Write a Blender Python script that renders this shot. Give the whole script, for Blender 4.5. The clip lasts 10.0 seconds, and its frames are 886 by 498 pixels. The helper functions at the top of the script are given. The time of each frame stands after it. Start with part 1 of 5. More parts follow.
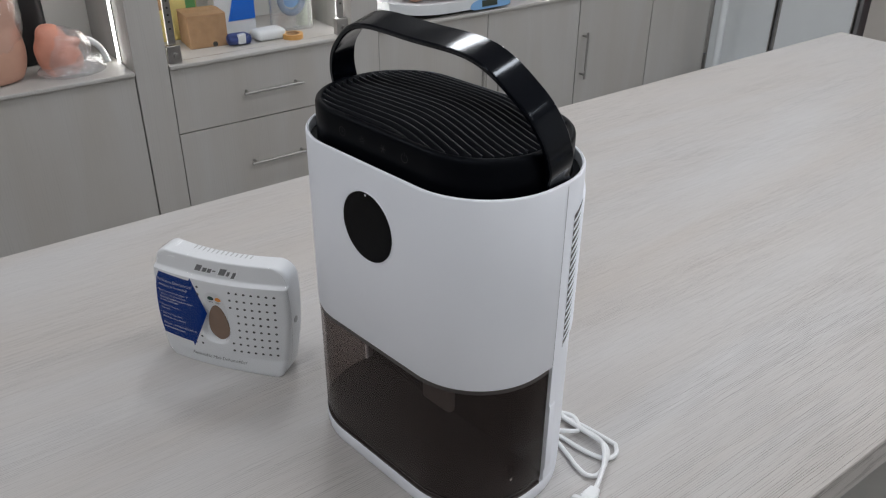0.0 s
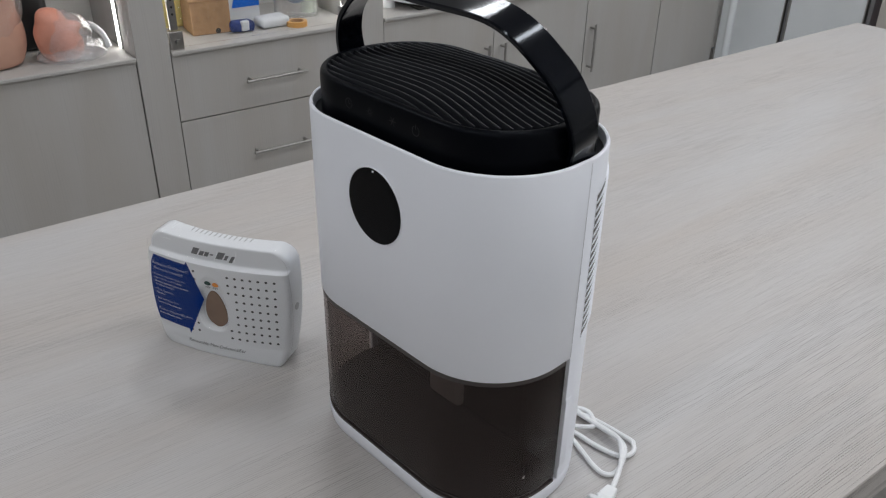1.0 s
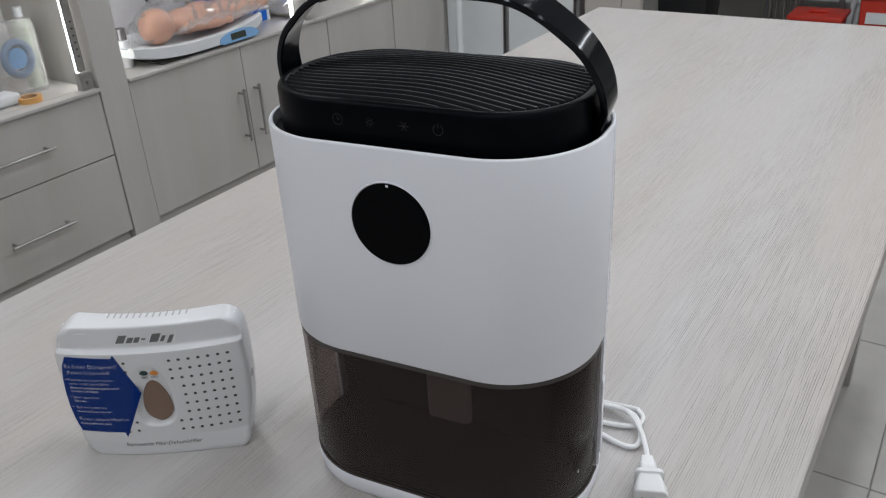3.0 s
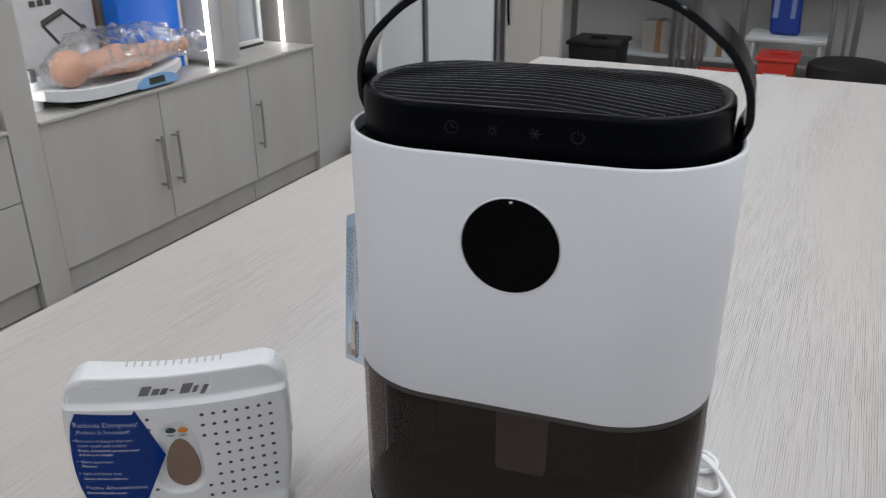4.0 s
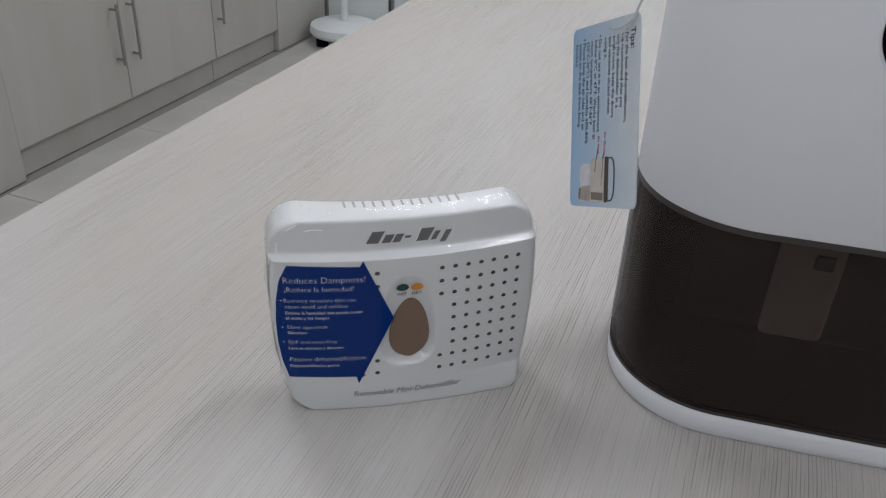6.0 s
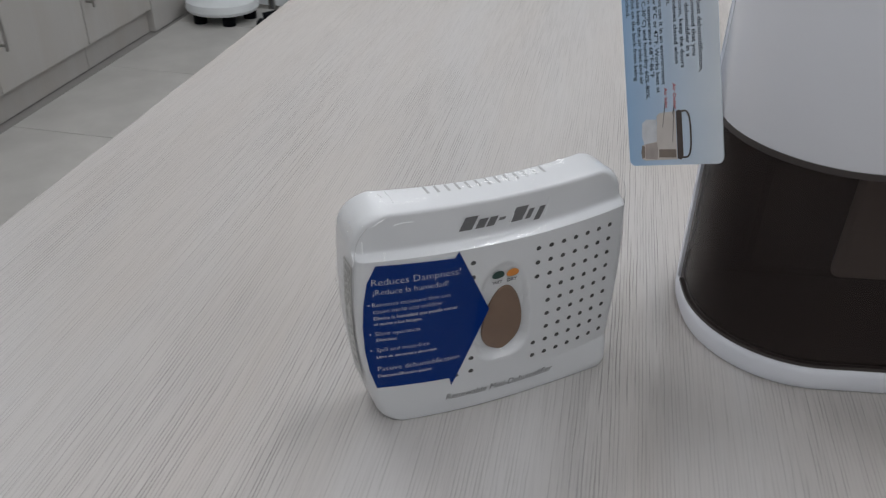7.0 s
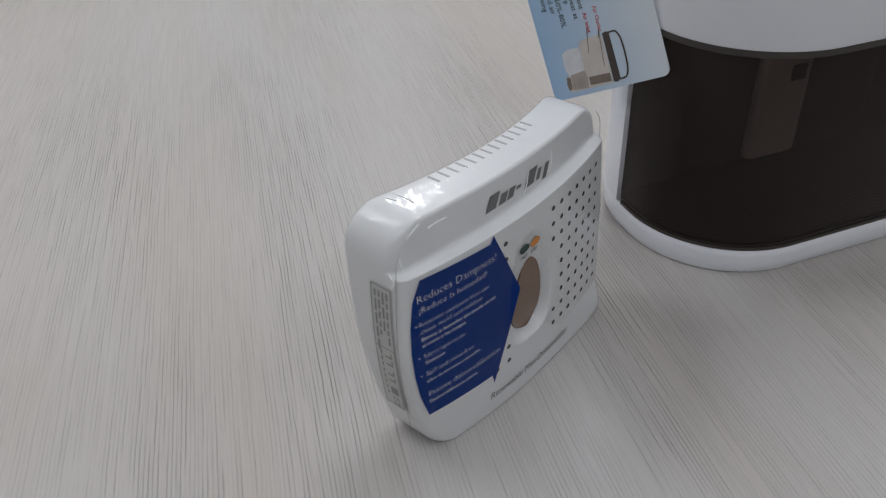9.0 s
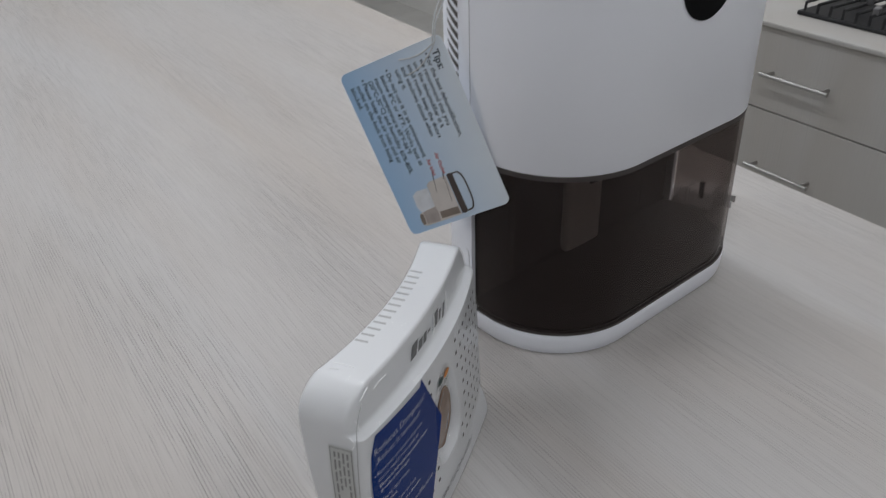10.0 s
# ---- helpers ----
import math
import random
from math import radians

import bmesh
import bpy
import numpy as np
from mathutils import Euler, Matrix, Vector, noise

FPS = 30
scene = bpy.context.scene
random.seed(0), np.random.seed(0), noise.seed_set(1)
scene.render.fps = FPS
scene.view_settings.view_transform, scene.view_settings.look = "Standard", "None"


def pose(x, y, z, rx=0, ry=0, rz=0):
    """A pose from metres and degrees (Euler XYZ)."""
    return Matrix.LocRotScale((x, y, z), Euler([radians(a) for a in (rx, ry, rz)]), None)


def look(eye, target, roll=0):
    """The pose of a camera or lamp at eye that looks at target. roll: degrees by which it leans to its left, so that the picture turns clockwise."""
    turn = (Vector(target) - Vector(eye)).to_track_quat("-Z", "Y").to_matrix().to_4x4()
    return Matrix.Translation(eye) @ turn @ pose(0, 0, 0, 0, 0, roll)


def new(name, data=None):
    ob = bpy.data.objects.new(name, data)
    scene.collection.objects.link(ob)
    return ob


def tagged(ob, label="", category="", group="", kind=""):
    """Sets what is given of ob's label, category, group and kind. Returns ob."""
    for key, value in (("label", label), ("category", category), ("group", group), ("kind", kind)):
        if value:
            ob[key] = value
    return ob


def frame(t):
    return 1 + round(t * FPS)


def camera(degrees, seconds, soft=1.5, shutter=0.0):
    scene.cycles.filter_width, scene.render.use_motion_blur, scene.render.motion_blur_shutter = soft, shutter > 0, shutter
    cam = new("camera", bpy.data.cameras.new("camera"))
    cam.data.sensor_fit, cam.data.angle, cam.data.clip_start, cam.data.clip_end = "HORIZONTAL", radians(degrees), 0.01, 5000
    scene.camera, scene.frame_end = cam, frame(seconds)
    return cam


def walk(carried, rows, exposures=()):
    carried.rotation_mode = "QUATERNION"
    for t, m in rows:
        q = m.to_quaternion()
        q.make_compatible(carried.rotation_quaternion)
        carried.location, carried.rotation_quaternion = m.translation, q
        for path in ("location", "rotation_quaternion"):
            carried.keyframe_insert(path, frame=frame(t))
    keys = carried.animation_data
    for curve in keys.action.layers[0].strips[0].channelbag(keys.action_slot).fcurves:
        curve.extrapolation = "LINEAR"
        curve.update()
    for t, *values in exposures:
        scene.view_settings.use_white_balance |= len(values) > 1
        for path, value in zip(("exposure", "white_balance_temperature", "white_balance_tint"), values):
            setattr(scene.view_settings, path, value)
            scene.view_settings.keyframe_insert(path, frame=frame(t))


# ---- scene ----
cam = camera(56.74, 10.0, soft=1.2, shutter=0.25)
PATH = [
    (0, (0.0867, 0.0755, 1.4443), (0.9153, 1.1970, 0.6596), 0.36),
    (0.5, (0.0915, 0.0789, 1.4384), (0.9132, 1.2070, 0.6559), 0.67),
    (1, (0.0986, 0.1032, 1.4172), (0.9216, 1.2228, 0.6240), 0.93),
    (1.5, (0.0705, 0.1702, 1.4131), (0.9751, 1.2236, 0.6181), 1.50),
    (2, (0.0171, 0.2209, 1.4130), (1.0479, 1.1536, 0.6208), 0.27),
    (2.5, (-0.0113, 0.2430, 1.3969), (1.1083, 1.0622, 0.5997), 0.54),
    (2.7, (-0.0024, 0.2426, 1.3946), (1.1378, 1.0466, 0.6114), -2.10),
    (3.8, (-0.0168, 0.3367, 1.3491), (1.2576, 1.0520, 0.6978), -1.08),
    (4, (-0.0256, 0.3819, 1.3463), (1.2861, 1.0283, 0.6970), -0.34),
    (4.5, (-0.0474, 0.4791, 1.3210), (1.2965, 1.0389, 0.6573), 0.37),
    (5, (-0.0559, 0.5433, 1.2981), (1.2783, 1.0472, 0.5728), 1.10),
    (5.5, (-0.0521, 0.5875, 1.2665), (1.2639, 1.0687, 0.4941), 2.49),
    (6, (-0.0356, 0.6050, 1.2547), (1.2545, 1.0774, 0.4346), 2.83),
    (6.2, (-0.0342, 0.6099, 1.2538), (1.2471, 1.0904, 0.4245), 2.82),
    (7.3, (-0.0221, 0.7567, 1.2273), (1.3049, 0.9031, 0.3456), 1.50),
    (7.5, (-0.0210, 0.7692, 1.2224), (1.3065, 0.8671, 0.3346), 1.97),
    (8, (0.0021, 0.7643, 1.2150), (1.3157, 0.8071, 0.3025), 2.07),
    (8.5, (0.0167, 0.7758, 1.2045), (1.3339, 0.7584, 0.2964), -0.40),
    (9, (0.0274, 0.8516, 1.2199), (1.2947, 0.5620, 0.2871), -2.02),
    (9.3, (0.0319, 0.8857, 1.2329), (1.2637, 0.4669, 0.3017), -3.26),
    (9.5, (0.0406, 0.9128, 1.2512), (1.2030, 0.3333, 0.3169), -1.83),
    (10, (0.0343, 0.9199, 1.2794), (1.1877, 0.1841, 0.4498), -1.79),
]
walk(cam, [(t, look(eye, target, roll)) for t, eye, target, roll in PATH],
     exposures=[(0, -0.86), (1.5, -0.90), (2.5, -0.84), (4.5, -0.70), (5.5, -0.82), (7.5, -0.96), (10, -1.03)])

# ---- world, lights, exposure ----
TOP, FLOOR, CEIL = 0.93, 0.04, 2.75     # table top, floor and ceiling heights
world = bpy.data.worlds.new("world")
scene.world = world
world.use_nodes = True
world.node_tree.nodes["Background"].inputs[0].default_value = (0.75, 0.85, 1.0, 1)
world.node_tree.nodes["Background"].inputs[1].default_value = 0.25


# ---- materials ----
def mat(name, col, rough=0.5, metal=0.0, var=0.06, scale=18.0, bump=0.0, bscale=300.0, spec=0.5, coat=0.0, trans=0.0, ior=1.45, rvar=0.0):
    """A painted, plastic or metal surface with soft colour variation, gloss variation and fine relief."""
    m = bpy.data.materials.new(name)
    m.use_nodes = True
    nt = m.node_tree
    b = nt.nodes["Principled BSDF"]
    b.inputs["Roughness"].default_value = rough
    b.inputs["Metallic"].default_value = metal
    b.inputs["IOR"].default_value = ior
    b.inputs["Specular IOR Level"].default_value = spec
    b.inputs["Coat Weight"].default_value = coat
    b.inputs["Transmission Weight"].default_value = trans
    tc = nt.nodes.new("ShaderNodeTexCoord")
    if var > 0:
        n = nt.nodes.new("ShaderNodeTexNoise")
        n.inputs["Scale"].default_value = scale
        n.inputs["Detail"].default_value = 5
        nt.links.new(tc.outputs["Object"], n.inputs["Vector"])
        r = nt.nodes.new("ShaderNodeValToRGB")
        r.color_ramp.elements[0].position, r.color_ramp.elements[1].position = 0.3, 0.7
        r.color_ramp.elements[0].color = tuple(c * (1 - var) for c in col) + (1,)
        r.color_ramp.elements[1].color = tuple(min(1, c * (1 + var)) for c in col) + (1,)
        nt.links.new(n.outputs["Fac"], r.inputs["Fac"])
        nt.links.new(r.outputs["Color"], b.inputs["Base Color"])
        if rvar > 0:
            k = nt.nodes.new("ShaderNodeMapRange")
            k.inputs["To Min"].default_value, k.inputs["To Max"].default_value = max(0.02, rough - rvar), rough + rvar
            nt.links.new(n.outputs["Fac"], k.inputs["Value"])
            nt.links.new(k.outputs["Result"], b.inputs["Roughness"])
    else:
        b.inputs["Base Color"].default_value = tuple(col) + (1,)
    if bump > 0:
        n2 = nt.nodes.new("ShaderNodeTexNoise")
        n2.inputs["Scale"].default_value = bscale
        n2.inputs["Detail"].default_value = 3
        nt.links.new(tc.outputs["Object"], n2.inputs["Vector"])
        bp = nt.nodes.new("ShaderNodeBump")
        bp.inputs["Strength"].default_value = bump
        bp.inputs["Distance"].default_value = 0.002
        nt.links.new(n2.outputs["Fac"], bp.inputs["Height"])
        nt.links.new(bp.outputs["Normal"], b.inputs["Normal"])
    return m


def glow(name, col, strength):
    m = bpy.data.materials.new(name)
    m.use_nodes = True
    nt = m.node_tree
    nt.nodes.remove(nt.nodes["Principled BSDF"])
    e = nt.nodes.new("ShaderNodeEmission")
    e.inputs[0].default_value = tuple(col) + (1,)
    e.inputs[1].default_value = strength
    nt.links.new(e.outputs[0], nt.nodes["Material Output"].inputs[0])
    return m


def laminate(name, light, dark, axis, rough=0.45, fine=150.0, amount=0.5, bump=0.15, warm=(1.0, 0.965, 0.93), period=None):
    """Wood-print laminate: wavy pore lines along one axis, at two sizes, warm clouds and a little relief."""
    m = bpy.data.materials.new(name)
    m.use_nodes = True
    nt = m.node_tree
    b = nt.nodes["Principled BSDF"]
    b.inputs["Roughness"].default_value = rough
    tc = nt.nodes.new("ShaderNodeTexCoord")

    def streaks(across, along, detail, distort=0.0):
        mp = nt.nodes.new("ShaderNodeMapping")
        s = [across, across, across]
        s["xyz".index(axis)] = along
        mp.inputs["Scale"].default_value = s
        nt.links.new(tc.outputs["Object"], mp.inputs["Vector"])
        n = nt.nodes.new("ShaderNodeTexNoise")
        n.inputs["Scale"].default_value = 1.0
        n.inputs["Detail"].default_value = detail
        n.inputs["Distortion"].default_value = distort
        nt.links.new(mp.outputs["Vector"], n.inputs["Vector"])
        return n.outputs["Fac"]

    def ramp(sock, lo, hi):
        r = nt.nodes.new("ShaderNodeMapRange")
        r.inputs["From Min"].default_value, r.inputs["From Max"].default_value = lo, hi
        nt.links.new(sock, r.inputs["Value"])
        return r.outputs["Result"]

    def math_node(op, a, c):
        n = nt.nodes.new("ShaderNodeMath")
        n.operation = op
        for k, q in enumerate((a, c)):
            if isinstance(q, (int, float)):
                n.inputs[k].default_value = q
            else:
                nt.links.new(q, n.inputs[k])
        return n.outputs[0]

    def blend(fac, a, c):
        mix = nt.nodes.new("ShaderNodeMix")
        mix.data_type = "RGBA"
        for k, q in ((6, a), (7, c)):
            if isinstance(q, tuple):
                mix.inputs[k].default_value = q + (1,)
            else:
                nt.links.new(q, mix.inputs[k])
        nt.links.new(fac, mix.inputs[0])
        return mix.outputs[2]
    def bands(period, bend, along, detail=3, size=0.35, rough=0.5):
        """Close parallel lines that waver; even enough to blur to a plain tone from afar."""
        mp = nt.nodes.new("ShaderNodeMapping")
        s = [1.0, 1.0, 1.0]
        s["xyz".index(axis)] = along
        mp.inputs["Scale"].default_value = s
        nt.links.new(tc.outputs["Object"], mp.inputs["Vector"])
        w = nt.nodes.new("ShaderNodeTexWave")
        w.bands_direction = "Y" if axis == "x" else "X"
        w.inputs["Scale"].default_value = 2 * math.pi / (20 * period)
        w.inputs["Distortion"].default_value = bend
        w.inputs["Detail"].default_value = detail
        w.inputs["Detail Scale"].default_value = size
        w.inputs["Detail Roughness"].default_value = rough
        nt.links.new(mp.outputs["Vector"], w.inputs["Vector"])
        return w.outputs["Fac"]
    hair = ramp(streaks(fine, fine * 0.020, 1, 0.4), 0.50, 0.68)                 # hair-fine pores
    if period:                                                                    # long wavy lines, a few millimetres apart
        lines = ramp(bands(period, 6.0, 0.18, 4, 0.30, 0.62), 0.74, 0.96)
    else:
        lines = ramp(bands(2.4 / fine, 13.0, 0.12), 0.66, 0.96)
    broken = ramp(streaks(fine * 0.30, fine * 0.012, 2, 0.3), 0.38, 0.60)        # where a line fades out
    where = ramp(streaks(11.0, 2.0, 3), 0.42, 0.64)                              # where the lines gather
    cloud = ramp(streaks(7.0, 1.1, 4, 0.6), 0.35, 0.68)                          # warm broad figure
    pores = math_node("ADD", math_node("MULTIPLY", hair, 0.14), math_node("MULTIPLY", math_node("MULTIPLY", lines, broken), math_node("ADD", math_node("MULTIPLY", where, 0.62), 0.30)))
    base = blend(cloud, tuple(light), tuple(c * w for c, w in zip(light, warm)))
    nt.links.new(blend(math_node("MULTIPLY", pores, amount), base, tuple(dark)), b.inputs["Base Color"])
    bp = nt.nodes.new("ShaderNodeBump")
    bp.inputs["Strength"].default_value = bump
    bp.inputs["Distance"].default_value = 0.0006
    bp.invert = True
    nt.links.new(pores, bp.inputs["Height"])
    nt.links.new(bp.outputs["Normal"], b.inputs["Normal"])
    return m


M_TABLE = laminate("table laminate", (0.497, 0.482, 0.476), (0.13, 0.118, 0.105), "x", 0.42, 1250.0, 0.74, 0.6, (0.955, 0.905, 0.855), 0.0020)
M_CAB = laminate("cabinet laminate", (0.478, 0.466, 0.452), (0.35, 0.335, 0.318), "z", 0.5, 300.0, 0.28, 0.1, (0.94, 0.915, 0.885))
M_GAP = mat("shadow gap board", (0.05, 0.048, 0.045), 0.8)
M_WALL = mat("painted wall", (0.72, 0.71, 0.69), 0.7, var=0.04, scale=3, bump=0.1)
M_CEIL = mat("ceiling board", (0.8, 0.8, 0.79), 0.8, var=0.03, scale=2)
M_FLOOR = mat("grey floor tile", (0.46, 0.45, 0.43), 0.35, var=0.1, scale=6, bump=0.05)
M_GROUT = mat("tile grout", (0.25, 0.24, 0.23), 0.8)
M_WHITE = mat("white satin plastic", (0.872, 0.892, 0.955), 0.36, var=0.012, scale=8, bump=0.03, bscale=900)
M_BLACK = mat("black satin plastic", (0.0023, 0.0027, 0.0042), 0.36, spec=0.08, var=0.1, scale=20, bump=0.05, bscale=900)
M_GLOSSBLACK = mat("black gloss plastic", (0.0027, 0.0033, 0.0055), 0.11, spec=0.24, var=0.1, scale=20, rvar=0.03, bump=0.03, bscale=60)
M_RIDGE = mat("black grille plastic", (0.0080, 0.0085, 0.0110), 0.38, spec=0.5, var=0.1, scale=20)
for m in (M_BLACK, M_GLOSSBLACK, M_RIDGE):
    m.node_tree.nodes["Principled BSDF"].inputs["Specular Tint"].default_value = (0.86, 0.92, 1.0, 1)      # the blacks lean to blue
M_DISPLAY = mat("black display window", (0.002, 0.0022, 0.003), 0.10, spec=0.06, var=0)
M_ICON = mat("grey printed icon", (0.013, 0.013, 0.014), 0.5, var=0)
M_STEEL = mat("brushed steel", (0.42, 0.41, 0.40), 0.35, metal=1.0, var=0.08, scale=60)
M_GREY = mat("grey metal", (0.25, 0.25, 0.26), 0.4, metal=0.8)
M_CORD = mat("white cable sheath", (0.78, 0.79, 0.80), 0.45, var=0.02)
M_CARD = mat("cardboard", (0.36, 0.22, 0.12), 0.8, var=0.12, scale=40, bump=0.1)
M_LED = glow("led strip", (1.0, 0.98, 0.95), 22.0)
M_PANEL = glow("ceiling light panel", (0.95, 0.985, 1.0), 9.0)


# ---- mesh helpers ----
def mesh_of(name, bm, material, smooth=False):
    me = bpy.data.meshes.new(name)
    bmesh.ops.recalc_face_normals(bm, faces=bm.faces)
    bm.to_mesh(me)
    bm.free()
    for m in (material if isinstance(material, (list, tuple)) else [material]):
        me.materials.append(m)
    if smooth:
        me.polygons.foreach_set("use_smooth", [True] * len(me.polygons))
        me.set_sharp_from_angle(angle=radians(38))
    return me


def part(name, bm, material, parent=None, label="", smooth=False, at=None):
    """One mesh object, under a thing or a part, or at top level."""
    ob = new(name, mesh_of(name, bm, material, smooth))
    if parent is not None:
        ob.parent = parent
    if at is not None:
        ob.matrix_basis = at
    if label:
        ob["label"] = label
    return ob


def thing(name, at, label, category, group="", kind=""):
    ob = new(name)
    ob.empty_display_size = 0.02
    ob.matrix_basis = at
    return tagged(ob, label, category, group, kind)


def box(x0, x1, y0, y1, z0, z1, bevel=0.0, seg=2, bm=None):
    """A box, its edges rounded; added to bm where one is given."""
    b = bmesh.new()
    bmesh.ops.create_cube(b, size=1.0, matrix=Matrix.LocRotScale(((x0 + x1) / 2, (y0 + y1) / 2, (z0 + z1) / 2), None, (x1 - x0, y1 - y0, z1 - z0)))
    if bevel > 0:
        bmesh.ops.bevel(b, geom=b.edges[:], offset=bevel, segments=seg, profile=0.5, affect="EDGES")
    return join(bm, b) if bm is not None else b


def join(bm, b):
    me = bpy.data.meshes.new("tmp")
    b.to_mesh(me)
    b.free()
    bm.from_mesh(me)
    bpy.data.meshes.remove(me)
    return bm


def cyl(r, z0, z1, seg=24, r2=None, bm=None, m=None):
    b = bmesh.new()
    bmesh.ops.create_cone(b, cap_ends=True, segments=seg, radius1=r, radius2=r if r2 is None else r2, depth=z1 - z0)
    bmesh.ops.translate(b, verts=b.verts, vec=(0, 0, (z0 + z1) / 2))
    if m is not None:
        bmesh.ops.transform(b, matrix=m, verts=b.verts)
    return join(bm, b) if bm is not None else b


def loft(rings, closed=True, cap=True, loop=False):
    """Quads between rings of points; closed: each ring is a loop; loop: last ring meets the first."""
    bm = bmesh.new()
    vs = [[bm.verts.new(p) for p in r] for r in rings]
    n = len(rings[0])
    for k in range(len(vs) if loop else len(vs) - 1):
        a, b = vs[k], vs[(k + 1) % len(vs)]
        for i in range(n if closed else n - 1):
            j = (i + 1) % n
            bm.faces.new((a[i], a[j], b[j], b[i]))
    if cap and not loop:
        bm.faces.new(vs[0][::-1])
        bm.faces.new(vs[-1])
    return bm


def tube(pts, r, seg=10, bm=None, taper=None):
    """A round rod or cable along points."""
    pts = [Vector(p) for p in pts]
    rings = []
    t0 = (pts[1] - pts[0]).normalized()
    side = t0.orthogonal().normalized()
    for i, p in enumerate(pts):
        t = (pts[min(i + 1, len(pts) - 1)] - pts[max(i - 1, 0)]).normalized()
        side = (side - t * side.dot(t)).normalized()
        up = t.cross(side)
        rr = r if taper is None else r * taper[i]
        rings.append([p + rr * (math.cos(q) * side + math.sin(q) * up) for q in (2 * math.pi * k / seg for k in range(seg))])
    b = loft(rings)
    return join(bm, b) if bm is not None else b


def smooth_path(pts, n=8):
    """A Catmull-Rom line through points."""
    p = [Vector(q) for q in pts]
    p = [2 * p[0] - p[1]] + p + [2 * p[-1] - p[-2]]
    out = []
    for i in range(1, len(p) - 2):
        for k in range(n):
            t = k / n
            out.append(0.5 * ((2 * p[i]) + (p[i + 1] - p[i - 1]) * t + (2 * p[i - 1] - 5 * p[i] + 4 * p[i + 1] - p[i + 2]) * t * t
                              + (3 * p[i] - p[i - 1] - 3 * p[i + 1] + p[i + 2]) * t ** 3))
    out.append(p[-2])
    return out


def words(text, size, material, parent, m, name="lettering", align="LEFT", depth=0.00005, shear=0.0, bold=0.0, width=None):
    """Raised printed words with the built-in font; width: squeezed or stretched to that length."""
    cu = bpy.data.curves.new(name, "FONT")
    cu.body, cu.size, cu.extrude, cu.align_x, cu.shear, cu.offset = text, size, depth, align, shear, bold
    cu.resolution_u = 2
    tmp = bpy.data.objects.new("tmp", cu)
    scene.collection.objects.link(tmp)
    dg = bpy.context.evaluated_depsgraph_get()
    me = bpy.data.meshes.new_from_object(tmp.evaluated_get(dg))
    bpy.data.objects.remove(tmp)
    bpy.data.curves.remove(cu)
    if width is not None:
        xs = [v.co.x for v in me.vertices]
        k = width / max(1e-6, max(xs) - min(xs))
        for v in me.vertices:
            v.co.x *= k
    me.name = name
    me.materials.clear()
    me.materials.append(material)
    ob = new(name, me)
    if parent is not None:
        ob.parent = parent
    ob.matrix_basis = m
    return ob

# ---- the room ----
X0, X1, Y0, Y1 = -4.4, 6.0, -1.50, 3.12
floor = tagged(part("floor", box(X0, X1, Y0, Y1, FLOOR - 0.1, FLOOR - 0.004), M_GROUT), "pale grey polished floor tiles", "floor", kind="structure")
tagged(part("ceiling", box(X0, X1, Y0, Y1, CEIL, CEIL + 0.1), M_CEIL), "white ceiling boards", "ceiling", kind="structure")
tagged(part("wall_north", box(X0, X1, Y1, Y1 + 0.12, FLOOR, CEIL), M_WALL), "pale painted wall behind the display niches", "wall", kind="structure")
tagged(part("wall_south", box(X0, X1, Y0 - 0.12, Y0, FLOOR, CEIL), M_WALL), "pale painted wall", "wall", kind="structure")
tagged(part("wall_west", box(X0 - 0.12, X0, Y0, Y1, FLOOR, CEIL), M_WALL), "pale painted wall", "wall", kind="structure")
tagged(part("wall_east", box(X1, X1 + 0.12, Y0, Y1, FLOOR, CEIL), M_WALL), "pale painted wall of the store room", "wall", kind="structure")


def ceiling_light(x, y, lx, ly, watts):
    t = thing("ceiling_light", pose(x, y, CEIL), "white rectangular recessed ceiling light panel", "ceiling light", "ceiling lights")
    b = box(-lx / 2 - 0.01, lx / 2 + 0.01, -ly / 2 - 0.02, ly / 2 + 0.02, -0.03, -0.002, 0.004)
    part("frame", b, M_WALL, t)
    part("diffuser", box(-lx / 2, lx / 2, -ly / 2, ly / 2, -0.036, -0.031), M_PANEL, t)
    lamp = bpy.data.lights.new("panel", "AREA")
    lamp.shape, lamp.size, lamp.size_y, lamp.energy, lamp.color = "RECTANGLE", lx, ly, watts, (0.93, 0.955, 1.0)
    ob = new("panel_lamp", lamp)
    ob.parent = t
    ob.location = (0, 0, -0.045)


for lx_, k_ in ((-0.9, 0.62), (1.1, 1.05), (3.0, 1.15)):
    ceiling_light(lx_, 0.3, 1.2, 0.09, 15 * k_)
    ceiling_light(lx_, -0.95, 1.2, 0.09, 11 * k_)
for lx_ in (-0.8, 1.2, 3.2):
    for d_ in (-0.045, 0.045):
        ceiling_light(lx_ + d_, 1.82, 0.04, 0.75, 8.5)     # twin tubes
ceiling_light(5.2, 1.4, 1.2, 0.3, 2.8)

